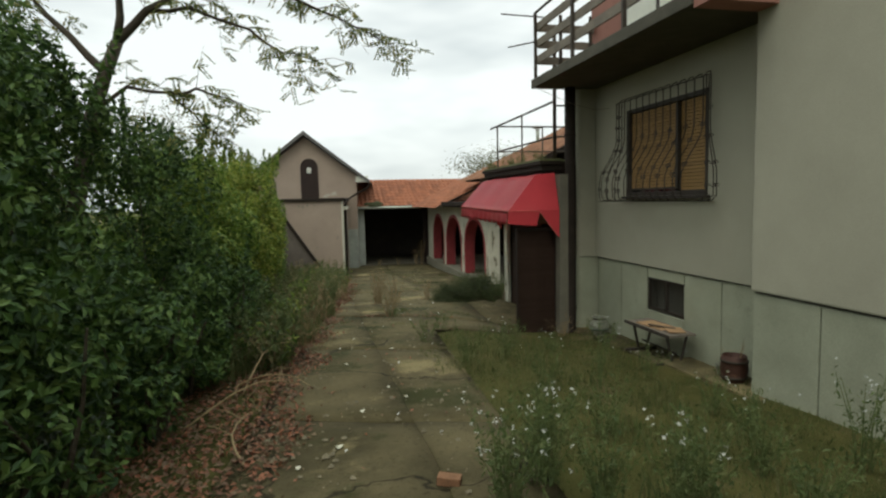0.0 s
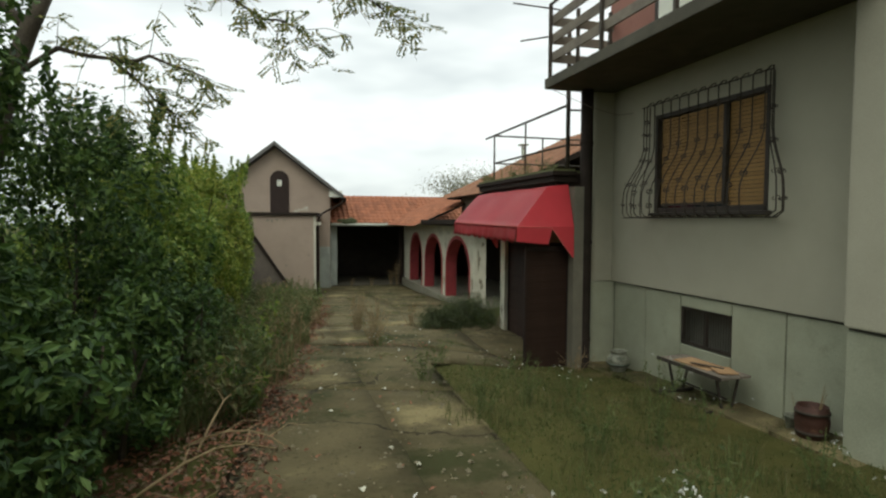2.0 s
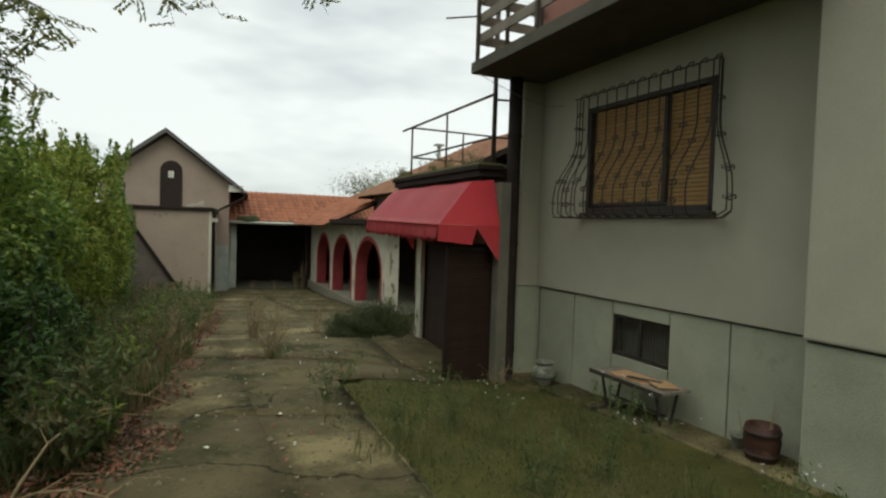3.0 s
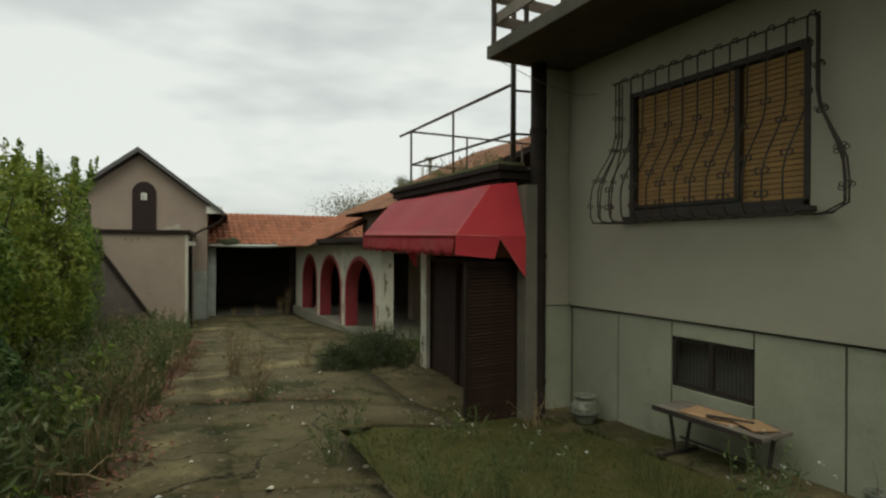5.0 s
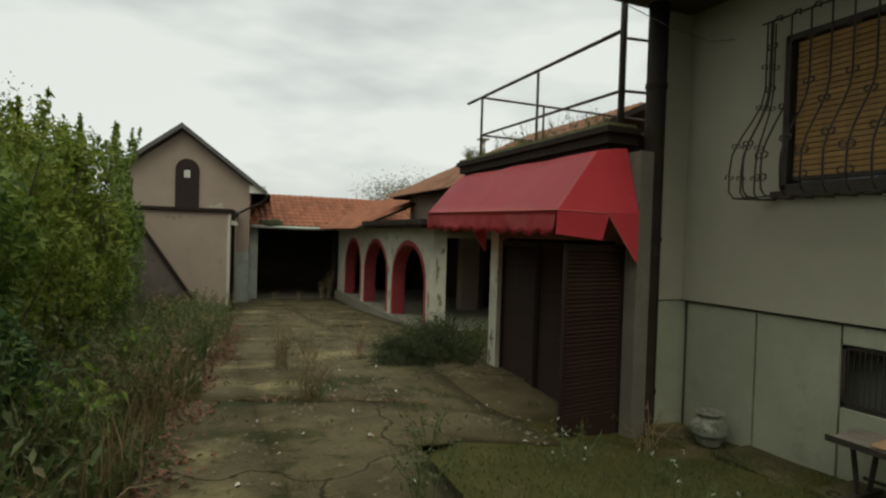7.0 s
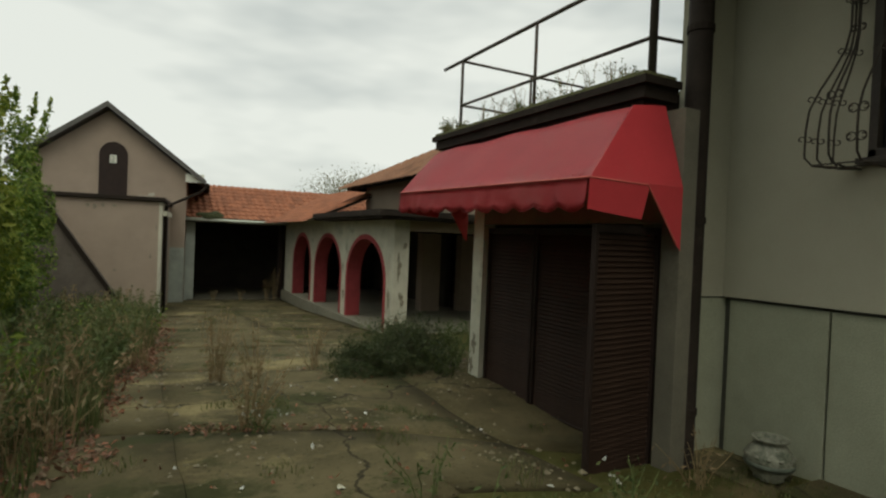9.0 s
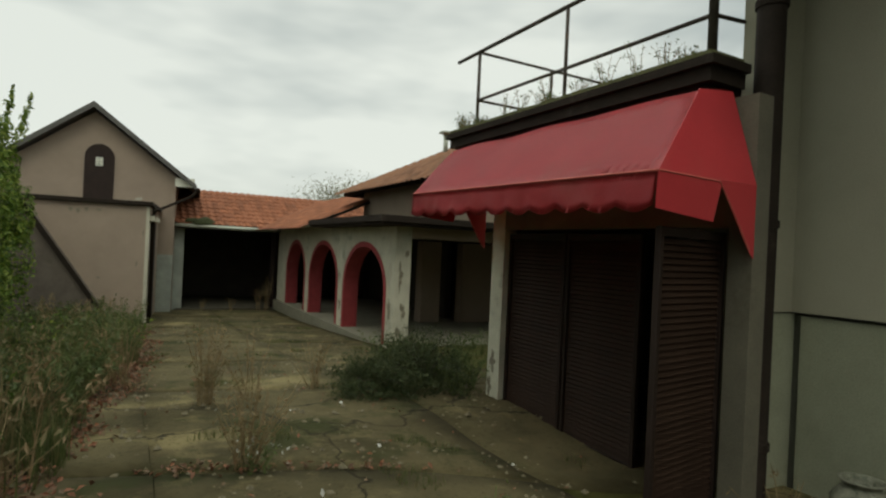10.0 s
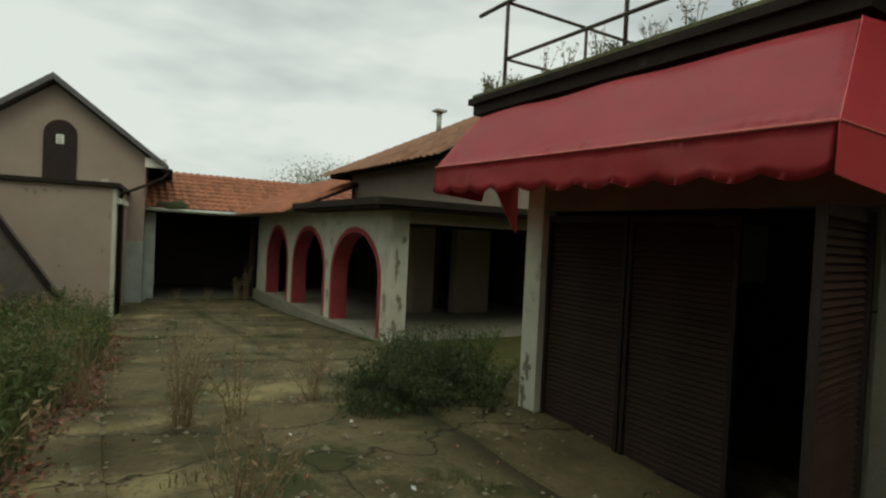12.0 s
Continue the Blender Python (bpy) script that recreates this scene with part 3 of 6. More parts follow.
# ---- awning ----
AW = root("awning", (KX, 11.4, 1.4), "faded red vinyl shop awning with a scalloped hem", "awning")
AY0, AY1 = 9.75, 12.86
TOPY0, TOPY1 = 9.93, 13.02
bm = bmesh.new()
NU, NV = 40, 10
rows = []
for j in range(NV + 1):
    v = j / NV
    row = []
    for i in range(NU + 1):
        u = i / NU
        w = max(0.0, (v - 0.3) / 0.7)
        y = (TOPY0 + (TOPY1 - TOPY0) * u) * (1 - w) + (AY0 + (AY1 - AY0) * u) * w
        x = KX - 0.02 - 0.36 * min(v / 0.3, 1) - 0.55 * max(0, (v - 0.3) / 0.7)
        z = 1.98 - 0.05 * min(v / 0.3, 1) ** 2 - 0.60 * max(0, (v - 0.3) / 0.7) ** 1.12 + 0.06 * u * v
        z += 0.012 * noise.noise((u * 5, v * 2, 3)) - 0.018 * math.sin(math.pi * v) * (0.5 + 0.5 * math.cos(6 * math.pi * u))
        row.append(bm.verts.new((x, y, z)))
    rows.append(row)
for a, b in zip(rows, rows[1:]):
    for i in range(NU):
        bm.faces.new((a[i], a[i + 1], b[i + 1], b[i]))
bmesh.ops.solidify(bm, geom=bm.faces[:], thickness=0.004)
part("canopy", bm, RED_CLOTH, AW, smooth=True)
fold = lambda u: (KX - 0.935, AY0 + (AY1 - AY0) * u, 1.333 + 0.06 * u)
bm = bmesh.new()
rows = []
for j in range(5):
    row = []
    for i in range(121):
        u = i / 120
        x, y, z = fold(u)
        drop = 0.20 + 0.04 * abs(math.sin(math.pi * u * 11)) + 0.012 * noise.noise((u * 7, 3.0, 1))
        wave = (0.005 * math.sin(2 * math.pi * u * 11) + 0.035 * noise.noise((u * 8 + j * 0.25, 0.5, 1)) + 0.012 * noise.noise((u * 26, j * 0.3, 1))) * j / 4
        row.append(bm.verts.new((x - 0.02 * j / 4 + wave, y, z - drop * j / 4)))
    rows.append(row)
for a, b in zip(rows, rows[1:]):
    for i in range(120):
        bm.faces.new((a[i], a[i + 1], b[i + 1], b[i]))
bmesh.ops.solidify(bm, geom=bm.faces[:], thickness=0.003)
part("hem", bm, RED_CLOTH, AW, smooth=True)
bm = bmesh.new()
tube(bm, [fold(i / 20) for i in range(21)], 0.009, 6)
part("piping", bm, CLOTH_PIPING, AW, smooth=True)
for side, ya, yt in ((0, AY0, TOPY0), (1, AY1, TOPY1)):
    x, _, z = fold(side)
    lean = Matrix.Shear("XZ", 4, (0.0, 0.0))
    lean[1][2], lean[1][3] = (yt - ya) / (1.95 - z), ya - (yt - ya) / (1.95 - z) * z      # the upper part leans in towards its top
    thick = -0.005 if side == 0 else 0.005
    bm = bmesh.new()
    extrude_outline(bm, [(KX - 0.02, 1.98), (KX - 0.38, 1.932), (x, z), (x + 0.52, z), (KX - 0.012, z)], "y", 0, thick, m=lean)
    part("side_panel", bm, RED_CLOTH, AW)
    bm = bmesh.new()
    extrude_outline(bm, [(x, z - 0.001), (x - 0.012, z - 0.215), (x + 0.25, z - 0.24), (x + 0.5, z - 0.262), (x + 0.57, z - 0.03), (x + 0.68, z - 0.18), (KX - 0.06, 0.9), (KX - 0.012, 0.86), (KX - 0.012, z - 0.001)], "y", ya, ya + thick)
    part("side_skirt", bm, RED_CLOTH, AW)
    bm = bmesh.new()
    tube(bm, [(x, ya + thick, z), (x + 0.26, ya + thick, z - 0.004), (x + 0.55, ya + thick, z - 0.01), (x + 0.68, ya + thick, z - 0.17), (KX - 0.06, ya + thick, 0.91)], 0.007, 5)
    part("piping", bm, CLOTH_PIPING, AW)

# ---- railing on the flat roof ----
rr = root("roof_railing", (4.1, 11.8, 2.22), "thin dark rusted pipe railing on the flat roof", "railing")


def pipe(name, a, b, r, parent=rr):
    bm = bmesh.new()
    rod(bm, a, b, r, sides=8)
    return part(name, bm, RUST_RAIL, parent, smooth=True)


pipe("post", (4.1, 13.25, 2.2), (4.1, 13.25, 3.2), 0.02)
pipe("post", (4.13, 11.75, 2.2), (4.13, 11.75, 3.22), 0.018)
pipe("post", (4.16, 10.2, 2.2), (4.16, 10.2, 4.5), 0.035)
pipe("post", (5.2, 13.25, 2.2), (5.2, 13.25, 3.18), 0.018)
pipe("post", (6.4, 13.25, 2.2), (6.4, 13.25, 3.18), 0.018)
pipe("top_rail", (4.09, 13.72, 3.19), (4.16, 10.2, 3.24), 0.022)
pipe("lower_rail", (4.1, 13.25, 2.62), (4.16, 10.2, 2.62), 0.018)
pipe("top_rail", (4.1, 13.25, 3.19), (7.4, 13.25, 3.19), 0.018)
pipe("lower_rail", (4.1, 13.25, 2.62), (7.4, 13.25, 2.62), 0.016)
pipe("lower_rail", (4.16, 10.2, 2.62), (4.46, 10.15, 2.62), 0.016)
pipe("top_rail", (4.16, 10.2, 3.16), (4.46, 10.15, 3.16), 0.016)

# ================= arcade wing =================
AX, AYS, AYN, AZ = 5.40, 18.22, 28.4, -1.24        # yard face, near end, far end, floor level
ARCH = ((18.72, 21.25), (21.85, 24.3), (24.9, 27.05))
SPRING, EAVE, APEX = -0.15, 1.27, 0.83
bm = bmesh.new()


def arch_ring(y0, y1, grow, n=20):
    c, h = (y0 + y1) / 2, (y1 - y0) / 2 + grow
    return [(c - h * math.cos(math.pi * i / n), SPRING + (APEX + grow - SPRING) * math.sin(math.pi * i / n)) for i in range(n + 1)]


# wall as one outline with three arched openings cut upward from the floor
line = [(AYS, AZ - 0.15), (AYS, EAVE + 0.05), (AYN, EAVE + 0.05), (AYN, AZ - 0.15)]
foot = []
for y0, y1 in reversed(ARCH):
    ring = arch_ring(y0, y1, 0.0)
    foot += [(y1, AZ - 0.15)] + ring[::-1] + [(y0, AZ - 0.15)]
extrude_outline(bm, line + foot, "x", AX, AX + 0.36)
setting("wall_arcade", bm, WHITEWASH, "whitewashed arcade wall with three arches and flaking paint", "wall")
for y0, y1 in ARCH:
    bm = bmesh.new()
    outer, inner = arch_ring(y0, y1, 0.11), arch_ring(y0, y1, -0.012)
    ol = [(y0 - 0.11, AZ)] + outer + [(y1 + 0.11, AZ)] + [(y1 - 0.012, AZ)] + inner[::-1] + [(y0 + 0.012, AZ)]
    extrude_outline(bm, ol, "x", AX - 0.012, AX + 0.37)
    tagged(part("arch_trim", bm, TRIM_RED), "red painted band round an arch", "trim", "arch bands", "structure")
bm = bmesh.new()
put(bm, AX - 0.12, 12.0, AYS - 0.1, AYN, AZ - 0.35, AZ, bevel=0.01)
setting("porch_floor", bm, surface("pale_concrete", (0.22, 0.205, 0.172), (0.16, 0.15, 0.126), scale=2.0, fine=50, bump=0.2, stain=(0.2, 0.19, 0.17)), "pale concrete porch floor with a low edge", "floor")
# walls added to close the porch to light, its shade put into their colour
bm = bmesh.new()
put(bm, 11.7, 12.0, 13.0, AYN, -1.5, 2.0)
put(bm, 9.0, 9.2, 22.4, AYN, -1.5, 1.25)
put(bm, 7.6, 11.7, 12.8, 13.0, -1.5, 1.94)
setting("wall_porch_back", bm, INSIDE, "inner walls added to close the porch, coloured dark for its shade", "wall")
# end face: header and pillars
bm = bmesh.new()
put(bm, AX + 0.36, 11.7, AYS + 0.002, AYS + 0.34, 1.04, EAVE + 0.04)
setting("porch_header", bm, PINK, "pinkish plastered beam over the porch opening", "beam")
for x0, x1, y in ((7.84, 8.45, AYS + 3.5), (9.05, 10.15, AYS + 3.3), (5.41, 5.76, AYS - 0.006)):
    bm = bmesh.new()
    put(bm, x0, x1, y, y + 0.34, AZ, 1.04 if y > AYS else 1.06)
    tagged(part("porch_pillar", bm, PINK if y > AYS else WHITEWASH), "square plastered porch pillar with flaking paint", "pillar", "porch pillars", "structure")
# porch shade is part of the ceiling colour too
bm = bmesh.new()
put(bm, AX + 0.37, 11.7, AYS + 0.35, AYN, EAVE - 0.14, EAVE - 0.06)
setting("porch_ceiling", bm, INSIDE, "porch ceiling, coloured dark for the shade below the roof", "ceiling")
# low roof edge
bm = bmesh.new()
put(bm, AX - 0.6, 12.0, AYS - 0.6, AYS + 4.4, EAVE + 0.06, EAVE + 0.19)
put(bm, AX - 0.54, 12.0, AYS - 0.54, AYS + 4.4, EAVE + 0.0, EAVE + 0.06)
setting("low_roof", bm, CAP, "low roof with a dark brown sheet edge", "roof")

# upper storey block
UE, UZ = 6.1, 2.4
bm = bmesh.new()
put(bm, 6.55, 13.5, AYS - 0.1, 23.1, EAVE + 0.19, UZ - 0.02)
setting("wall_upper", bm, PINK, "pale pink wall of the upper storey", "wall")


def tiled_plane(parent, a, b, c, d, material, rows_n, cols_n):
    """Roof tiles on the plane a-b (eave) to d-c (ridge): single pieces, overlapping."""
    a, b, c, d = (Vector(q) for q in (a, b, c, d))
    up = ((d - a) / rows_n)
    n = (b - a).cross(d - a).normalized()
    if n.z < 0:
        n = -n
    made = []
    for j in range(rows_n):
        v0 = j / rows_n
        l0, r0 = a.lerp(d, v0), b.lerp(c, v0)
        wide = (r0 - l0).length
        k = max(1, round(cols_n * wide / (b - a).length))
        for i in range(k):
            made.append((l0.lerp(r0, (i + 0.5) / k), wide / k, up.length, (r0 - l0).normalized(), n))
    return made


def tile_mesh(name, material, w, h):
    """A clay tile with a rounded rib, lying in its own x, y."""
    bm = bmesh.new()
    prof = [(-w / 2, 0.0), (-w * 0.36, 0.004), (-w * 0.18, 0.032), (w * 0.05, 0.038), (w * 0.26, 0.012), (w / 2, 0.006)]
    lo = [bm.verts.new((x, -0.03, z + 0.03)) for x, z in prof]
    hi = [bm.verts.new((x, h + 0.02, z + 0.002)) for x, z in prof]
    ed = [bm.verts.new((x, -0.03, z + 0.004)) for x, z in prof]
    for k in range(len(prof) - 1):
        bm.faces.new((lo[k], lo[k + 1], hi[k + 1], hi[k]))
        bm.faces.new((ed[k], ed[k + 1], lo[k + 1], lo[k]))
    return mesh_of(name, bm, material, smooth=False)


def lay_tiles(parent, spots, material, near=300):
    """The nearest pieces as parts, the rest joined."""
    w, h = spots[0][1], spots[0][2]
    me = tile_mesh("tile", material, w, h)
    spots = sorted(spots, key=lambda s: s[0].y)
    for p, wd, ht, xdir, n in spots[:near]:
        ydir = n.cross(xdir)
        m = Matrix((xdir, ydir, n)).transposed()
        jit = random.uniform(-0.012, 0.012)
        ob = shared("tile", me, parent, p + n * random.uniform(0, 0.012), (m @ Euler((jit * 0.8, jit, jit * 1.5)).to_matrix()).to_euler(), (wd / w, 1, 1))
    if spots[near:]:
        bm = bmesh.new()
        verts, faces = [], []
        src_v, src_f = [v.co.copy() for v in me.vertices], [tuple(p.vertices) for p in me.polygons]
        for p, wd, ht, xdir, n in spots[near:]:
            ydir = n.cross(xdir)
            m = Matrix.Translation(p + n * random.uniform(0, 0.012)) @ Matrix((xdir, ydir, n)).transposed().to_4x4()
            base = len(verts)
            verts += [m @ Vector((v.x * wd / w, v.y, v.z)) for v in src_v]
            faces += [tuple(i + base for i in f) for f in src_f]
        me2 = bpy.data.meshes.new("tiles_beyond")
        me2.from_pydata(verts, [], faces)
        me2.materials.append(material)
        ob = new("tiles_beyond", me2)
        ob.parent = parent
        ob.matrix_parent_inverse = Matrix.Translation(-origin_of(parent))
        tagged(ob, kind="stuff")


def roof_board(name, corners, material, label, thick=0.08, category="roof"):
    bm = bmesh.new()
    top = [bm.verts.new(q) for q in corners]
    low = [bm.verts.new((q[0], q[1], q[2] - thick)) for q in corners]
    bm.faces.new(top), bm.faces.new(low[::-1])
    k = len(top)
    for i in range(k):
        bm.faces.new((top[i], low[i], low[(i + 1) % k], top[(i + 1) % k]))
    return setting(name, bm, material, label, category)


# hipped roof of the upper block
RX, RY, RZ = 11.2, 23.1, 4.87          # ridge line and its near hip point
upper = roof_board("upper_roof", [(UE, AYS - 0.9, UZ), (UE, 23.6, UZ), (RX, RY, RZ), (RX, AYS - 0.9, RZ)], CAP, "hipped roof of weathered clay tiles", 0.14)
roof_board("upper_roof_end", [(UE, 23.6, UZ), (16.3, 23.6, UZ), (RX, RY, RZ)], CAP, "hip end of the tiled roof", 0.14)
roof_board("upper_roof_back", [(RX, AYS - 0.9, RZ), (RX, RY, RZ), (16.3, 23.6, UZ), (16.3, AYS - 0.9, UZ)], TILE_OLD, "rear slope of the tiled roof", 0.14)
VX, VY, VZ = 8.85, 22.5, 3.78
chim = root("vent_pipe", (VX, VY, VZ), "pale metal vent pipe with a cap on the tiled roof", "vent")
bm = bmesh.new()
rod(bm, (VX, VY, VZ - 0.15), (VX, VY, VZ + 0.52), 0.07, sides=12)
part("pipe", bm, GALV, chim, smooth=True)
bm = bmesh.new()
put(bm, VX - 0.16, VX + 0.16, VY - 0.16, VY + 0.16, VZ + 0.56, VZ + 0.62, bevel=0.01)
for sx, sy in ((-1, -1), (1, 1), (-1, 1), (1, -1)):
    rod(bm, (VX + 0.06 * sx, VY + 0.06 * sy, VZ + 0.48), (VX + 0.06 * sx, VY + 0.06 * sy, VZ + 0.57), 0.008, sides=5)
part("cap", bm, GALV, chim)

# tiled roof over the arcade
ARX, ARZ, ARE = AX - 0.5, EAVE + 0.1, 28.25
arc_roof = roof_board("arcade_roof", [(ARX, AYS + 4.42, ARZ), (ARX, ARE, ARZ), (ARX + 2.9, ARE + 2.5, ARZ + 1.3), (ARX + 2.9, AYS + 4.42, ARZ + 1.3)], CAP, "lean-to roof of red clay tiles over the arcade", 0.07)

# ================= far wing =================
FY = 28.6
FZ0, FEAVE = -1.62, 1.3
fw_x0 = 2.05
bm = bmesh.new()
put(bm, fw_x0 - 0.1, fw_x0 + 0.22, FY, FY + 0.3, FZ0 - 0.3, FEAVE - 0.15)
put(bm, fw_x0 - 0.3, 13.0, FY + 4.6, FY + 4.9, FZ0 - 0.3, FEAVE + 1.0)
put(bm, fw_x0 - 0.3, fw_x0 + 0.0, FY + 0.3, FY + 4.6, FZ0 - 0.3, FEAVE)
# unseen end wall, added to stop light entering the wing from the side
put(bm, 12.7, 13.0, FY, FY + 4.6, FZ0 - 0.3, FEAVE + 1.0)
setting("wall_far_wing", bm, BLUEWASH, "bluish whitewashed walls of the open far wing, with an unseen end wall added", "wall")
bm = bmesh.new()
put(bm, fw_x0, 13.0, FY - 0.15, FY + 4.6, FZ0 - 0.4, FZ0 + 0.05, bevel=0.01)
setting("far_wing_floor", bm, SLAB, "concrete floor edge of the open far wing", "floor")
for x in (5.2, 8.3):
    bm = bmesh.new()
    put(bm, x, x + 0.16, FY + 0.02, FY + 0.18, FZ0, FEAVE - 0.1)
    tagged(part("wing_post", bm, BROWN_DOOR), "dark wooden post under the far eave", "post", "wing posts", "structure")
# lining added against stray light, its near-black colour standing for the wing's shade
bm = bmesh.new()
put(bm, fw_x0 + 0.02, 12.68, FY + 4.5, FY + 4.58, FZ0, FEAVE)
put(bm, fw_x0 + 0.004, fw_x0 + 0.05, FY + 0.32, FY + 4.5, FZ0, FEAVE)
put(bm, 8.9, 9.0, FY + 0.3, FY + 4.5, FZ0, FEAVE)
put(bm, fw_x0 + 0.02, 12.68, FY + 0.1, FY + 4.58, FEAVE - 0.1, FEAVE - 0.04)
setting("wing_inside", bm, INSIDE, "inner walls and ceiling added to the open wing, coloured dark for its shade", "wall")
far_roof = roof_board("far_wing_roof", [(fw_x0 - 0.2, FY - 0.35, FEAVE), (13.0, FY - 0.35, FEAVE), (13.0, FY + 2.4, FEAVE + 1.35), (fw_x0 - 0.2, FY + 2.4, FEAVE + 1.35)], CAP, "red clay tile roof of the far wing", 0.08)
roof_board("far_wing_roof_back", [(fw_x0 - 0.2, FY + 2.4, FEAVE + 1.35), (13.0, FY + 2.4, FEAVE + 1.35), (13.0, FY + 5.2, FEAVE), (fw_x0 - 0.2, FY + 5.2, FEAVE)], TILE_OLD, "rear slope of the far wing roof", 0.08)
bm = bmesh.new()
tube(bm, [(fw_x0 - 0.2, FY - 0.43, FEAVE - 0.06), (4.2, FY - 0.43, FEAVE - 0.08), (5.4, FY - 0.43, FEAVE - 0.05)], 0.07, 8)
tagged(part("gutter", bm, GALV, smooth=True), "sagging galvanised gutter along the far eave", "gutter")
bm = bmesh.new()
tube(bm, [(ARX - 0.06, AYS + 4.5, ARZ - 0.04), (ARX - 0.06, 25.5, ARZ - 0.06), (ARX - 0.06, ARE, ARZ - 0.03)], 0.06, 8)
tagged(part("gutter", bm, GALV, smooth=True), "galvanised gutter along the arcade eave", "gutter")

# ================= gabled outbuilding with its flat-roofed front =================
FR = Matrix.Translation((1.05, 24.3, 0)) @ pose(0, 0, 0, 0, 0, -6.0)      # corner of the front block, turned a little
GY = 3.6                                                                  # the gable wall stands this far behind the front
bm = bmesh.new()
put(bm, -5.6, 0, 0, GY, -2.0, 1.60, m=FR)
setting("wall_front_block", bm, PINK, "pinkish plastered wall of the flat-roofed front block", "wall")
bm = bmesh.new()
put(bm, -5.7, 0.08, -0.1, GY - 0.01, 1.61, 1.72, m=FR, bevel=0.01)
setting("parapet_cap", bm, CAP, "dark brown sheet cap on the front block", "parapet")
G0, G1, GAP, GE, GA = -4.2, 0.46, -1.87, 2.80, 4.60     # gable wall ends, apex, eave height, apex height
bm = bmesh.new()
extrude_outline(bm, [(G0, -2.0), (G0, GE), (GAP, GA), (G1, GE), (G1, -2.0)], "y", GY + 0.02, GY + 6.0, m=FR)
setting("wall_gable", bm, PINK, "pinkish plastered gable wall with old stains", "wall")
bm = bmesh.new()
put(bm, 0.01, G1 + 0.006, GY + 0.006, GY + 0.02, -2.0, 0.25, m=FR)
setting("gable_base_paint", bm, BLUEWASH, "bluish whitewashed lower part of the gable wall", "wall")
slope = (GA - GE) / (G1 - GAP)
for s, e in ((1, G1 + 0.62), (-1, G0 - 0.3)):
    bm = bmesh.new()
    ze = GA - slope * abs(e - GAP)
    extrude_outline(bm, [(GAP, GA + 0.06), (GAP, GA + 0.24), (e, ze + 0.22), (e, ze + 0.06)], "y", GY - 0.35, GY + 6.3, m=FR)
    setting("gable_roof", bm, ROOF_EDGE, "dark grey roof verge of the gabled outbuilding", "roof")
# gutter along the eave, its bend down to the front block, and the pipe on the block's corner
drain = root("downpipe", FR @ Vector((0.08, -0.03, -1.5)), "dark gutter and downpipe on the outbuilding corner", "downpipe")
bm = bmesh.new()
tube(bm, [FR @ Vector((G1 + 0.66, GY - 0.38, GE - 0.42)), FR @ Vector((G1 + 0.66, GY + 6.2, GE - 0.40))], 0.075, 8)
part("gutter", bm, CAP, drain, smooth=True)
bm = bmesh.new()
tube(bm, [FR @ Vector((G1 + 0.62, GY - 0.3, GE - 0.48)), FR @ Vector((G1 + 0.45, GY - 0.2, GE - 0.66)), FR @ Vector((0.25, GY - 0.15, GE - 1.0)), FR @ Vector((0.12, GY - 0.6, GE - 1.1)), FR @ Vector((0.12, 0.2, 1.52))], 0.045, 8)
part("bend", bm, CAP, drain, smooth=True)
bm = bmesh.new()
tube(bm, [FR @ Vector((0.12, 0.2, 1.52)), FR @ Vector((0.08, 0.33, 1.4)), FR @ Vector((0.08, 0.33, -1.5))], 0.045, 8)
part("pipe", bm, CAP, drain, smooth=True)
box_part("eave_return", (G1 - 0.02, G1 + 0.55, GY - 0.2, GY - 0.1, GE - 0.34, GE - 0.06), WHITE_PAINT, m=FR)
tagged(bpy.data.objects["eave_return"], "pale boxed eave end under the gable roof", "trim", kind="structure")
dc, dh = -1.70, 0.40
gd = root("door_1", FR @ Vector((dc, GY, 1.8)), "dark brown arched door in the gable with a white plate", "door", kind="structure")
bm = bmesh.new()
ol = [(dc + dh, 1.73)] + [(dc + dh * math.cos(a), 3.18 + 0.42 * math.sin(a)) for a in [i * math.pi / 14 for i in range(15)]] + [(dc - dh, 1.73)]
extrude_outline(bm, ol, "y", GY - 0.03, GY + 0.018, m=FR)
part("leaf", bm, BROWN_DOOR, gd)
bm = bmesh.new()
put(bm, dc - 0.10, dc + 0.09, GY - 0.045, GY - 0.032, 2.92, 3.18, m=FR)
plate = part("plate", bm, SIGN, gd, "small white plate")
bm = bmesh.new()
put(bm, dc - 0.07, dc + 0.04, GY - 0.055, GY - 0.046, 2.96, 2.98, m=FR)
put(bm, dc - 0.07, dc + 0.04, GY - 0.055, GY - 0.046, 3.03, 3.05, m=FR)
put(bm, dc - 0.05, dc + 0.02, GY - 0.055, GY - 0.046, 3.11, 3.13, m=FR)
part("mark", bm, FRAME_DARK, plate)
# side door of the front block, under a short pale lintel
side = root("door_2", FR @ Vector((0.02, 1.4, -1.5)), "dark side door of the front block under a pale lintel", "door", kind="structure")
bm = bmesh.new()
put(bm, 0.002, 0.03, 0.55, 2.2, -1.6, 1.2, m=FR)
part("leaf", bm, BROWN_DOOR, side)
bm = bmesh.new()
put(bm, 0.002, 0.12, 0.1, 2.4, 1.22, 1.36, m=FR, bevel=0.01)
part("lintel", bm, WHITEWASH, side, "pale flaking lintel")
bm = bmesh.new()
put(bm, -0.07, 0.006, -0.007, 0.3, -1.7, 1.58, m=FR)
setting("corner_strip", bm, WHITEWASH, "whitewashed strip on the corner of the front block", "trim")
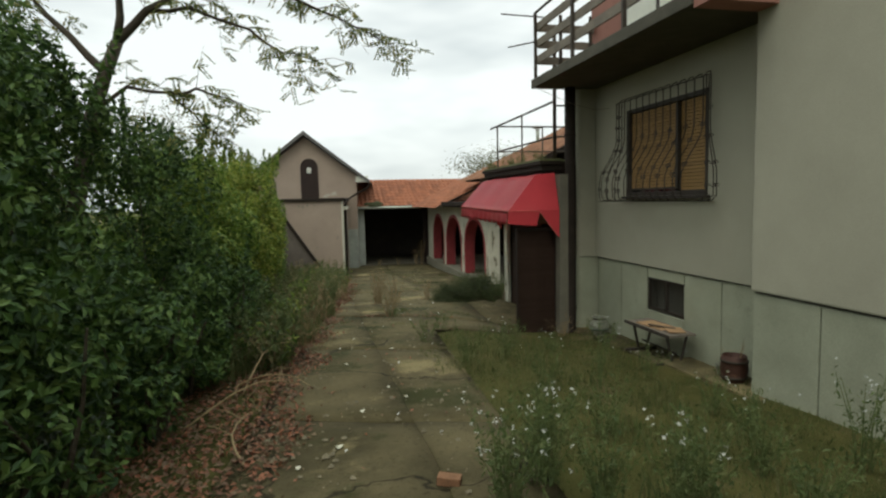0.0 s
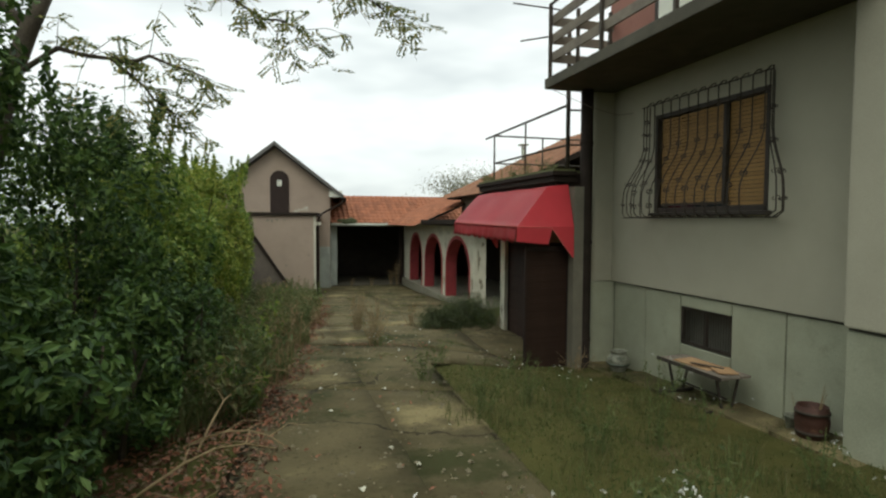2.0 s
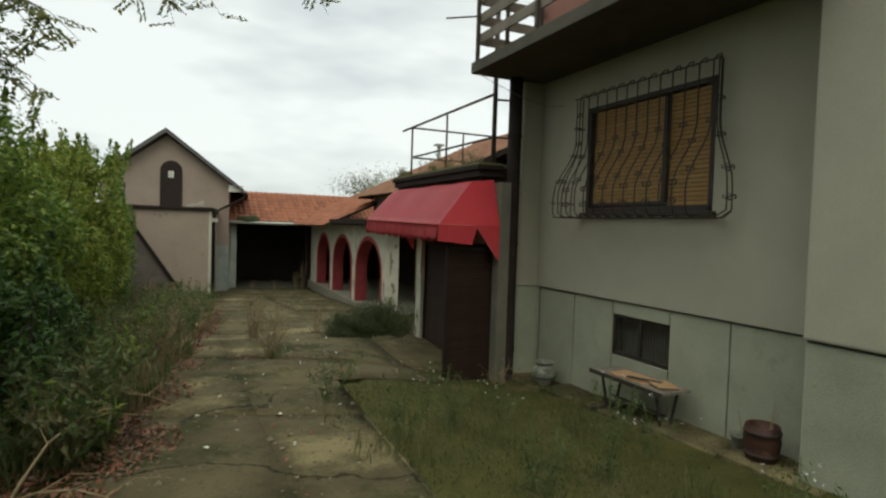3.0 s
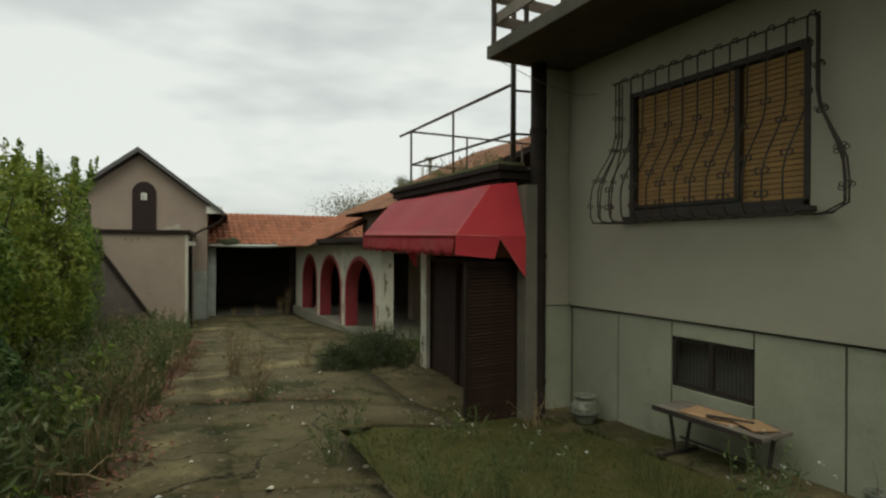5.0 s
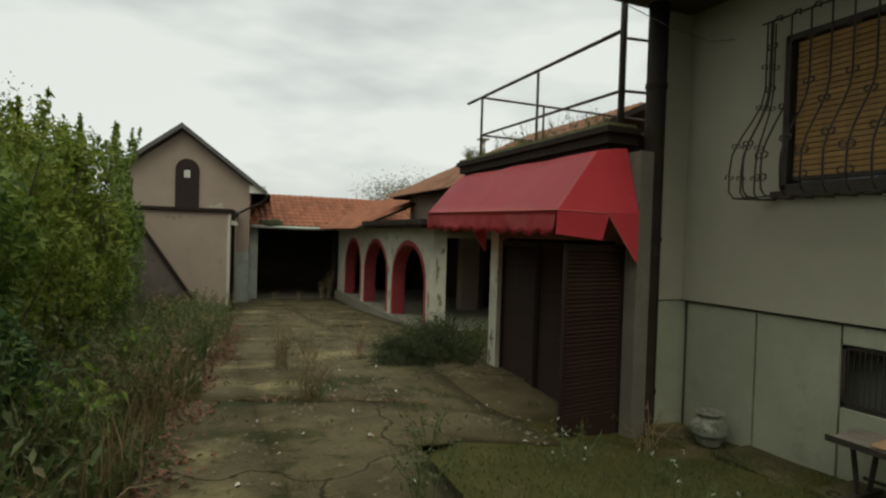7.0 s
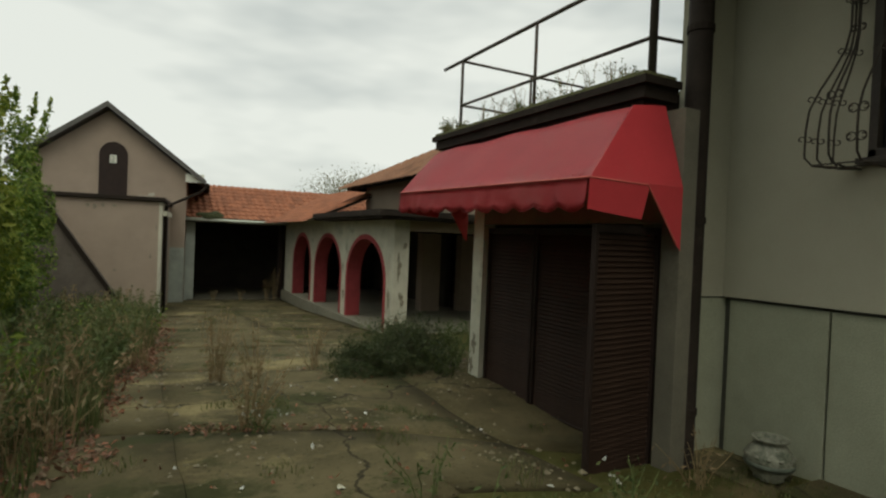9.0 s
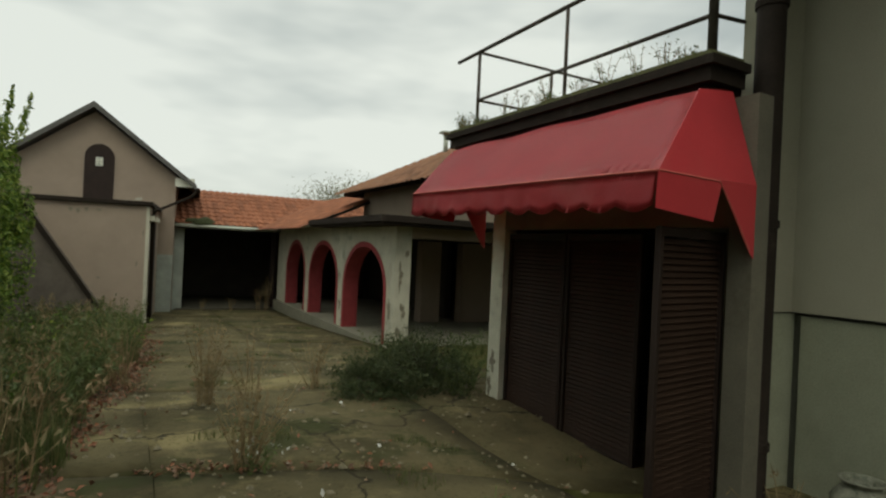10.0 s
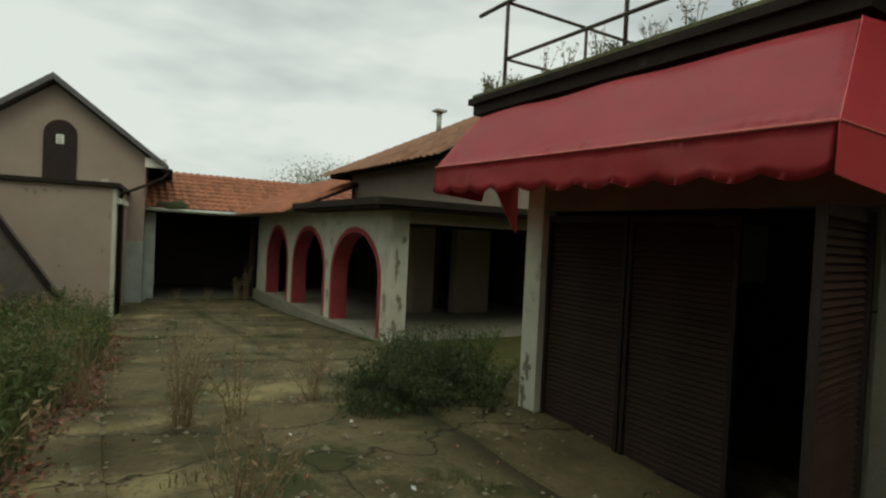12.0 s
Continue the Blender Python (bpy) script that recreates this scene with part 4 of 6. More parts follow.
# outer stair rising away from the yard corner
stair = root("stair", FR @ Vector((-1.2, -0.5, -1.6)), "dark outside stair with a solid side against the block", "stair")
bm = bmesh.new()
extrude_outline(bm, [(-0.62, -1.56), (-2.65, 1.5), (-4.4, 1.5), (-4.4, -1.9), (-0.62, -1.9)], "y", -0.9, -0.02, m=FR)
part("flight", bm, surface("dark_stair_side", (0.16, 0.13, 0.12), (0.11, 0.09, 0.085), scale=2.5, stain=(0.08, 0.075, 0.06)), stair)
bm = bmesh.new()
extrude_outline(bm, [(-0.50, -1.54), (-2.58, 1.61), (-2.65, 1.5), (-0.61, -1.56)], "y", -0.96, -0.9, m=FR)
part("stringer", bm, CAP, stair)

# roof tiles last among the structure
lay_tiles(arc_roof, tiled_plane(arc_roof, (ARX, AYS + 4.42, ARZ), (ARX, ARE + 0.2, ARZ), (ARX + 2.9, ARE + 2.5, ARZ + 1.3), (ARX + 2.9, AYS + 4.42, ARZ + 1.3), TILE, 9, 28), TILE)
lay_tiles(far_roof, tiled_plane(far_roof, (fw_x0 - 0.2, FY - 0.38, FEAVE), (11.0, FY - 0.38, FEAVE), (11.0, FY + 2.4, FEAVE + 1.35), (fw_x0 - 0.2, FY + 2.4, FEAVE + 1.35), TILE, 9, 40), TILE)
lay_tiles(upper, tiled_plane(upper, (UE - 0.03, AYS - 0.9, UZ), (UE - 0.03, 23.6, UZ), (RX, RY, RZ), (RX, AYS - 0.9, RZ), TILE_OLD, 19, 26), TILE_OLD)
# ---- vegetation ----

# ================= concrete yard slabs =================
def yard_concrete():
    """Dirty old concrete: worn light places, moss, gravelly grain and thin wandering cracks."""
    m, nt, b = nodes_of("dirty_yard_concrete")
    N, L = nt.nodes.new, nt.links.new
    geo = N("ShaderNodeNewGeometry")

    def cloud(scale, detail, rough, lo, hi):
        t, r = N("ShaderNodeTexNoise"), N("ShaderNodeValToRGB")
        t.inputs["Scale"].default_value, t.inputs["Detail"].default_value, t.inputs["Roughness"].default_value = scale, detail, rough
        L(geo.outputs["Position"], t.inputs["Vector"])
        r.color_ramp.elements[0].position, r.color_ramp.elements[1].position = lo, hi
        L(t.outputs["Fac"], r.inputs["Fac"])
        return t, r

    def blend(mask, below, colour):
        x = N("ShaderNodeMix")
        x.data_type = "RGBA"
        x.inputs[7].default_value = (*colour, 1)
        L(mask, x.inputs[0]), L(below, x.inputs[6])
        return x.outputs[2]

    base_t, base = cloud(1.1, 8, 0.62, 0.36, 0.62)
    base.color_ramp.elements[0].color, base.color_ramp.elements[1].color = (0.055, 0.046, 0.022, 1), (0.112, 0.092, 0.046, 1)
    _, worn = cloud(0.75, 9, 0.68, 0.55, 0.66)
    last = blend(worn.outputs["Color"], base.outputs["Color"], (0.2, 0.162, 0.078))
    _, moss = cloud(0.9, 10, 0.72, 0.54, 0.62)
    last = blend(moss.outputs["Color"], last, (0.04, 0.042, 0.015))
    grit_t, grit = cloud(26, 5, 0.7, 0.56, 0.66)
    last = blend(grit.outputs["Color"], last, (0.05, 0.04, 0.018))
    # cracks
    warp, add = N("ShaderNodeTexNoise"), N("ShaderNodeVectorMath")
    warp.inputs["Scale"].default_value, warp.inputs["Detail"].default_value = 1.6, 6
    scale_v = N("ShaderNodeVectorMath")
    scale_v.operation = "SCALE"
    scale_v.inputs["Scale"].default_value = 0.9
    L(geo.outputs["Position"], warp.inputs["Vector"]), L(warp.outputs["Color"], scale_v.inputs[0])
    L(geo.outputs["Position"], add.inputs[0]), L(scale_v.outputs["Vector"], add.inputs[1])
    vor, cr = N("ShaderNodeTexVoronoi"), N("ShaderNodeValToRGB")
    vor.feature = "DISTANCE_TO_EDGE"
    vor.inputs["Scale"].default_value = 0.38
    L(add.outputs["Vector"], vor.inputs["Vector"]), L(vor.outputs["Distance"], cr.inputs["Fac"])
    cr.color_ramp.elements[0].position, cr.color_ramp.elements[0].color = 0.002, (1, 1, 1, 1)
    cr.color_ramp.elements[1].position, cr.color_ramp.elements[1].color = 0.007, (0, 0, 0, 1)
    last = blend(cr.outputs["Color"], last, (0.02, 0.017, 0.009))
    L(last, b.inputs["Base Color"])
    b.inputs["Roughness"].default_value, b.inputs["Specular IOR Level"].default_value = 0.95, 0.12
    ht, bp = N("ShaderNodeMath"), N("ShaderNodeBump")
    L(base_t.outputs["Fac"], ht.inputs[0]), L(grit_t.outputs["Fac"], ht.inputs[1])
    bp.inputs["Strength"].default_value, bp.inputs["Distance"].default_value = 0.6, 0.02
    L(ht.outputs["Value"], bp.inputs["Height"]), L(bp.outputs["Normal"], b.inputs["Normal"])
    return m


YARD = yard_concrete()
pavement = root("pavement", (1.5, 12.0, -0.85), "cracked concrete slabs of the yard, dirty and partly mossy", "pavement", kind="structure")


def left_edge(y):
    """Where the concrete disappears under leaves and weeds on the hedge side."""
    return min(0.75, -0.75 + 0.1 * max(0, y - 4))


def right_edge(y):
    if y < 9.5:
        return 1.25 + 0.07 * max(0, y - 3)
    return 9.0


SKEW = 0.36      # the joints run slightly askew


def yard_slab(x0, x1, ya, yb):
    """One slab between skewed joints, with an uneven top and worn edges."""
    bm = bmesh.new()
    nx, ny = 7, 9
    tilt, lift = random.uniform(-0.012, 0.012), random.uniform(-0.012, 0.012)
    top = []
    for j in range(ny + 1):
        row = []
        for i in range(nx + 1):
            u, v = i / nx, j / ny
            x = x0 + (x1 - x0) * u
            y = ya + (yb - ya) * v
            edge = i in (0, nx) or j in (0, ny)
            if edge:
                x += 0.022 * noise.noise((x * 3.1, y * 3.1, 7))
                y += 0.022 * noise.noise((x * 2.7, y * 2.7, 9))
            ys = y - SKEW * (x - 1.0)
            x = max(x, left_edge(ys) - 0.05)
            x = min(x, right_edge(ys) + 0.05) if ya < 8.5 else x
            ys = y - SKEW * (x - 1.0)
            z = ground_z(x, ys) + lift * 0.6 + tilt * (u - 0.5) + 0.012 * noise.noise((x * 1.7, ys * 1.7, 2)) - (0.007 if edge else 0)
            row.append(bm.verts.new((x, ys, z)))
        top.append(row)
    for a, b in zip(top, top[1:]):
        for i in range(nx):
            bm.faces.new((a[i], a[i + 1], b[i + 1], b[i]))
    ring = top[0] + [r[-1] for r in top[1:]] + top[-1][::-1][1:] + [r[0] for r in top[::-1]][1:-1]
    low = [bm.verts.new((v.co.x, v.co.y, v.co.z - 0.12)) for v in ring]
    for k in range(len(ring)):
        bm.faces.new((ring[k], low[k], low[(k + 1) % len(ring)], ring[(k + 1) % len(ring)]))
    bmesh.ops.remove_doubles(bm, verts=bm.verts[:], dist=0.0008)
    bmesh.ops.dissolve_degenerate(bm, edges=bm.edges[:], dist=0.0008)
    if len(bm.faces) < 30 or sum(f.calc_area() for f in bm.faces) < 0.8:
        bm.free()
        return
    part("slab", bm, YARD, pavement, smooth=True)


XS = (-1.9, 0.72, 3.15, 5.2)
for k in range(-2, 11):
    ya = 11.35 + 3.07 * (k - 5)
    for x0, x1 in zip(XS, XS[1:]):
        cy = ya + 1.5 - SKEW * ((x0 + x1) / 2 - 1.0)
        if (x0 > 0.5 and cy < 3) or (x0 > 2 and cy < 11.5) or cy > 31 or cy < -5:
            continue
        yard_slab(x0 + 0.003, x1 - 0.003, ya + 0.006, ya + 3.07 - 0.006)

# ================= plants: shared tools =================
rng = np.random.default_rng(7)


def leaf_cloud(name, centres, normals, length, width, material, parent=None, fold=0.25, droop=0.3):
    """Many separate small leaves: a pointed quad, folded along its rib."""
    n = len(centres)
    a = rng.normal(size=(n, 3))
    a -= normals * (a * normals).sum(1)[:, None]
    a[:, 2] -= droop
    a /= np.linalg.norm(a, axis=1)[:, None] + 1e-9
    b = np.cross(normals, a)
    b /= np.linalg.norm(b, axis=1)[:, None] + 1e-9
    L = length * rng.uniform(0.65, 1.25, n)[:, None]
    W = width * rng.uniform(0.7, 1.2, n)[:, None]
    v = np.stack([centres - a * L / 2, centres + b * W / 2 + normals * W * fold, centres + a * L / 2, centres - b * W / 2 + normals * W * fold], 1).reshape(-1, 3)
    idx = np.arange(4 * n).reshape(-1, 4)
    me = bpy.data.meshes.new(name)
    me.from_pydata(v.tolist(), [], np.concatenate([idx[:, [0, 1, 2]], idx[:, [0, 2, 3]]]).tolist())
    me.materials.append(material)
    ob = new(name, me)
    if parent is not None:
        ob.parent = parent
        ob.matrix_parent_inverse = Matrix.Translation(-origin_of(parent))
    return ob


def unit(n):
    d = rng.normal(size=(n, 3))
    return d / np.linalg.norm(d, axis=1)[:, None]


HEDGE_DARK = leafy("dark_hedge_leaf", [(0.016, 0.038, 0.01), (0.034, 0.073, 0.015), (0.064, 0.12, 0.022), (0.13, 0.19, 0.05)], transl=0.25)
HEDGE_MID = leafy("hedge_leaf", [(0.042, 0.08, 0.012), (0.09, 0.152, 0.02), (0.155, 0.22, 0.03), (0.24, 0.28, 0.06)], transl=0.36)
HEDGE_LIGHT = leafy("light_hedge_leaf", [(0.068, 0.105, 0.015), (0.135, 0.185, 0.023), (0.2, 0.245, 0.034), (0.28, 0.285, 0.06)], transl=0.4)
TREE_LEAF = leafy("locust_leaf", [(0.06, 0.1, 0.03), (0.11, 0.15, 0.04), (0.19, 0.2, 0.06), (0.3, 0.26, 0.08)], transl=0.4)
WEED_LEAF = leafy("weed_leaf", [(0.05, 0.075, 0.022), (0.08, 0.11, 0.032), (0.12, 0.135, 0.05)], transl=0.3)
DRY_LEAF = leafy("dry_grass_blade", [(0.14, 0.11, 0.05), (0.24, 0.165, 0.085), (0.31, 0.22, 0.12), (0.1, 0.11, 0.04)], transl=0.3)
GRASS = leafy("green_grass_blade", [(0.05, 0.075, 0.022), (0.08, 0.105, 0.03), (0.12, 0.125, 0.045), (0.17, 0.15, 0.07)], transl=0.3)
LITTER = leafy("fallen_leaf", [(0.08, 0.04, 0.02), (0.16, 0.068, 0.034), (0.25, 0.1, 0.052), (0.11, 0.065, 0.036), (0.17, 0.115, 0.065)], transl=0.1)
PETAL = leafy("white_flower", [(0.4, 0.4, 0.34), (0.62, 0.62, 0.57), (0.3, 0.3, 0.24)], transl=0.2)
SILVER = leafy("silvery_leaf", [(0.08, 0.105, 0.075), (0.13, 0.16, 0.12), (0.2, 0.225, 0.18)], transl=0.2)
BUSH = leafy("low_bush_leaf", [(0.025, 0.038, 0.012), (0.045, 0.062, 0.02), (0.08, 0.09, 0.034)], transl=0.2)
FAR_LEAF = leafy("far_tree_leaf", [(0.1, 0.115, 0.06), (0.15, 0.155, 0.08), (0.2, 0.19, 0.11)], transl=0.35)


def shrub(x, y, rx, ry, height, leaves, material, size=0.07, sprigs=8, label="dense green leafy shrub of an overgrown hedge"):
    """A dense bush: stems, and a crown of many leaves over uneven lobes, with sprigs standing out."""
    z0 = ground_z(x, y)
    thing = root("shrub", (x, y, z0), label, "shrub", "overgrown hedge")
    bm = bmesh.new()
    ends = []
    for i in range(9):
        a = rng.uniform(0, 2 * math.pi)
        p = Vector((x + 0.25 * math.cos(a), y + 0.25 * math.sin(a), z0 - 0.05))
        e = Vector((x + rx * 0.75 * math.cos(a + 0.4), y + ry * 0.75 * math.sin(a + 0.4), z0 + height * rng.uniform(0.5, 0.85)))
        q = p.lerp(e, 0.5) + Vector((rng.uniform(-0.1, 0.1), rng.uniform(-0.1, 0.1), 0.15))
        tube(bm, [p, p.lerp(q, 0.5), q, e], 0.028, 5, 0.008)
    tagged(part("stalk", bm, BARK, thing), kind="stuff")
    pts, nrm = [], []
    lobes = 34
    for i in range(lobes):
        d = unit(1)[0]
        c = np.array([x + rx * 0.68 * d[0], y + ry * 0.68 * d[1], z0 + height * (0.46 + 0.43 * d[2])])
        r = np.array([rx, ry, height * 0.5]) * rng.uniform(0.2, 0.36)
        k = leaves // lobes
        u = unit(k)
        rad = rng.uniform(0.55, 1.06, k) ** 0.6
        pts.append(c + u * r * rad[:, None])
        m = u * 0.7 + unit(k) * 0.7 + np.array([0, 0, 0.5])
        nrm.append(m / np.linalg.norm(m, axis=1)[:, None])
    for i in range(sprigs):
        a, hgt = rng.uniform(0, 2 * math.pi), rng.uniform(0.3, 0.55) * (1.35 if y > 9 else 1.1) + 0.12 * max(0.0, height - 3.6)
        base = np.array([x + rx * 0.7 * math.cos(a), y + ry * 0.7 * math.sin(a), z0 + height * 0.86])
        k = 55
        s = rng.uniform(0, 1, k)
        pts.append(base + np.stack([0.12 * s * math.cos(a), 0.12 * s * math.sin(a), hgt * s], 1) + rng.normal(size=(k, 3)) * 0.05 * (1.1 - s)[:, None])
        m = unit(k) + np.array([0, 0, 0.3])
        nrm.append(m / np.linalg.norm(m, axis=1)[:, None])
    pts, nrm = np.concatenate(pts), np.concatenate(nrm)
    keep = pts[:, 2] > z0 + 0.08
    leaf_cloud("crown", pts[keep], nrm[keep], size, size * 0.5, material, thing)
    return thing


# the hedge, from the gate inwards
shrub(-2.75, 1.6, 1.25, 1.3, 3.8, 15000, HEDGE_DARK, 0.085, 4)
shrub(-2.55, 3.6, 1.4, 1.4, 3.5, 26000, HEDGE_DARK, 0.085, 6)
shrub(-2.7, 5.9, 1.5, 1.5, 3.6, 26000, HEDGE_DARK, 0.085, 6)
shrub(-3.9, 7.2, 1.3, 1.4, 4.6, 13000, HEDGE_DARK, 0.105, 8, "tall dark shrub crowding behind the hedge")
shrub(-2.4, 8.3, 1.4, 1.5, 3.2, 20000, HEDGE_DARK, 0.09, 8)
shrub(-2.3, 10.8, 1.4, 1.5, 3.1, 15000, HEDGE_MID, 0.1, 8, "green leafy shrub of an overgrown hedge, lighter at the top")
shrub(-2.2, 13.3, 1.4, 1.5, 3.2, 15000, HEDGE_LIGHT, 0.105, 9, "yellow-green leafy shrub of an overgrown hedge")
shrub(-2.1, 15.9, 1.35, 1.5, 3.6, 14000, HEDGE_LIGHT, 0.11, 10, "yellow-green leafy shrub of an overgrown hedge")
shrub(-2.0, 18.6, 1.2, 1.5, 4.1, 13000, HEDGE_MID, 0.11, 14, "tall green shrub with upright sprigs near the outbuilding")
shrub(-2.0, 21.2, 1.05, 1.3, 4.7, 11000, HEDGE_MID, 0.105, 16, "tall green shrub with upright sprigs near the outbuilding")
shrub(-5.2, 12.0, 1.8, 2.5, 3.6, 8000, HEDGE_DARK, 0.1, 4)
shrub(-5.4, 17.0, 1.8, 2.5, 4.2, 7000, HEDGE_MID, 0.1, 6)
for sx, sy, sr, sh in ((-1.75, 4.3, 0.62, 1.5), (-1.6, 5.6, 0.6, 1.35), (-1.5, 7.0, 0.6, 1.4), (-1.45, 8.5, 0.65, 1.3), (-1.35, 10.0, 0.6, 1.2)):
    shrub(sx, sy, sr, 0.95, sh, 5200, HEDGE_DARK, 0.085, 5, "low dark leafy growth at the foot of the hedge")

# ---- locust tree rising behind the hedge ----
tree = root("tree", (-3.05, 7.96, ground_z(-3.05, 7.96)), "slender locust tree with sparse yellowing pinnate leaves", "tree")
trunk_line = [(-3.05, 7.96, -0.6), (-2.92, 7.91, 0.28), (-2.67, 7.9, 1.65), (-2.43, 7.88, 2.61), (-2.28, 7.9, 3.06), (-2.14, 7.9, 3.4)]
bm = bmesh.new()
tube(bm, trunk_line, 0.11, 10, 0.065)
part("trunk", bm, BARK, tree, smooth=True)
limbs = [
    [(-2.14, 7.9, 3.4), (-2.08, 7.87, 3.91), (-2.19, 7.77, 4.78), (-2.1, 7.63, 5.95)],
    [(-2.14, 7.9, 3.4), (-1.82, 7.91, 3.76), (-1.42, 7.82, 4.0), (-0.76, 7.63, 4.28), (-0.09, 7.44, 4.42)],
    [(-1.82, 7.91, 3.76), (-1.39, 7.99, 3.85), (-0.72, 7.96, 3.62), (-0.33, 7.86, 3.33), (0.01, 7.84, 3.25)],
    [(-1.14, 7.77, 4.11), (-0.46, 7.79, 4.05), (0.07, 7.86, 3.86), (0.52, 7.85, 3.67), (0.87, 7.83, 3.48)],
    [(-2.43, 7.88, 2.61), (-2.04, 7.8, 2.89), (-1.62, 7.78, 2.83), (-1.35, 7.77, 2.6), (-1.15, 7.76, 2.4)],
    [(-1.62, 7.78, 2.83), (-1.32, 7.82, 2.89), (-0.98, 7.85, 2.79)],
    [(-2.28, 7.9, 3.06), (-2.66, 8.01, 3.49), (-3.07, 8.12, 3.95), (-3.31, 8.25, 4.9)],
    [(-2.67, 7.9, 1.65), (-3.09, 8.17, 2.59), (-3.43, 8.29, 3.54), (-3.88, 8.43, 4.67)],
    [(-0.76, 7.63, 4.28), (-0.35, 6.9, 4.35), (0.15, 6.2, 4.2)],
]
twigs = []
for k, line in enumerate(limbs):
    bm = bmesh.new()
    r0 = 0.055 if k in (0, 1, 6, 7) else 0.026
    fine = []
    for a, b in zip(line, line[1:]):
        a, b = Vector(a), Vector(b)
        fine += [a, a.lerp(b, 0.5) + Vector(rng.uniform(-0.04, 0.04, 3))]
    fine.append(Vector(line[-1]))
    tube(bm, fine, r0, 6, 0.006)
    for i in range(2, len(fine)):
        for _ in range(3):
            d = Vector(rng.uniform(-1, 1, 3) * np.array([1, 0.8, 0.7])) + (fine[i] - fine[i - 1]).normalized() * 0.8 + Vector((0, 0, -0.25))
            d.normalize()
            e = fine[i] + d * rng.uniform(0.25, 0.6)
            q = fine[i].lerp(e, 0.5) + Vector((0, 0, 0.05))
            tube(bm, [fine[i], q, e], 0.0045, 4, 0.0015)
            twigs.append((fine[i], q, e))
    part("limb", bm, BARK, tree, smooth=True)
pts, nrm = [], []
for p, q, e in twigs:
    for _ in range(rng.integers(4, 8)):
        s = rng.uniform(0.25, 1)
        at = np.array(p.lerp(q, s * 2) if s < 0.5 else q.lerp(e, s * 2 - 1))
        d = rng.normal(size=3) * np.array([1, 1, 0.35]) + np.array([0, 0, -0.55])
        d /= np.linalg.norm(d)
        side = np.cross(d, [0, 0, 1.0])
        side /= np.linalg.norm(side) + 1e-9
        m = np.cross(side, d)
        for i in range(6):
            for sgn in (-1, 1):
                pts.append(at + d * (0.025 + 0.032 * i) + side * sgn * 0.024)
                nrm.append(m + rng.normal(size=3) * 0.25)
pts, nrm = np.array(pts), np.array(nrm)
nrm /= np.linalg.norm(nrm, axis=1)[:, None]
leaf_cloud("crown", pts, nrm, 0.056, 0.028, TREE_LEAF, tree)


# ---- weeds ----
def flowering_weed(x, y, height, stems, flowers, label="tall weed with narrow leaves and small white flowers", leafmat=None, spread=0.3, size=0.05):
    z0 = ground_z(x, y) - 0.02
    thing = root("weed", (x, y, z0), label, "weed", "yard weeds")
    bm = bmesh.new()
    lp, ln, fp = [], [], []
    for i in range(stems):
        a = rng.uniform(0, 2 * math.pi)
        h = height * rng.uniform(0.55, 1.0)
        sp = spread * rng.uniform(0.2, 1.0)
        pts = [Vector((x + 0.06 * math.cos(a), y + 0.06 * math.sin(a), z0))]
        for s in (0.4, 0.75, 1.0):
            pts.append(Vector((x + sp * s * math.cos(a + 0.3 * s), y + sp * s * math.sin(a + 0.3 * s), z0 + h * s)))
        tube(bm, pts, 0.0045, 4, 0.002)
        for _ in range(int((52 if leafmat is not DRY_LEAF else 22) * h)):
            s = rng.uniform(0.05, 0.95)
            k = min(int(s * 3), 2)
            at = pts[k].lerp(pts[k + 1], s * 3 - k)
            lp.append(np.array(at) + rng.normal(size=3) * 0.028), ln.append(rng.normal(size=3) + np.array([0, 0, 0.8]))
        if flowers:
            for _ in range(rng.integers(0, 3)):
                fp.append(np.array(pts[-1]) + rng.normal(size=3) * np.array([0.07, 0.07, 0.05]))
    tagged(part("stalk", bm, STEM_DRY if leafmat is DRY_LEAF else STEM_GREEN, thing), kind="stuff")
    lp, ln = np.array(lp), np.array(ln)
    ln /= np.linalg.norm(ln, axis=1)[:, None]
    leaf_cloud("foliage", lp, ln, size, size * 0.3, leafmat or WEED_LEAF, thing)
    if fp:
        fp = np.repeat(np.array(fp), 5, 0)
        n = rng.normal(size=fp.shape) + np.array([0, 0, 1.0])
        n /= np.linalg.norm(n, axis=1)[:, None]
        tagged(leaf_cloud("blossom", fp + rng.normal(size=fp.shape) * 0.006, n, 0.017, 0.013, PETAL, thing), kind="stuff")
    return thing


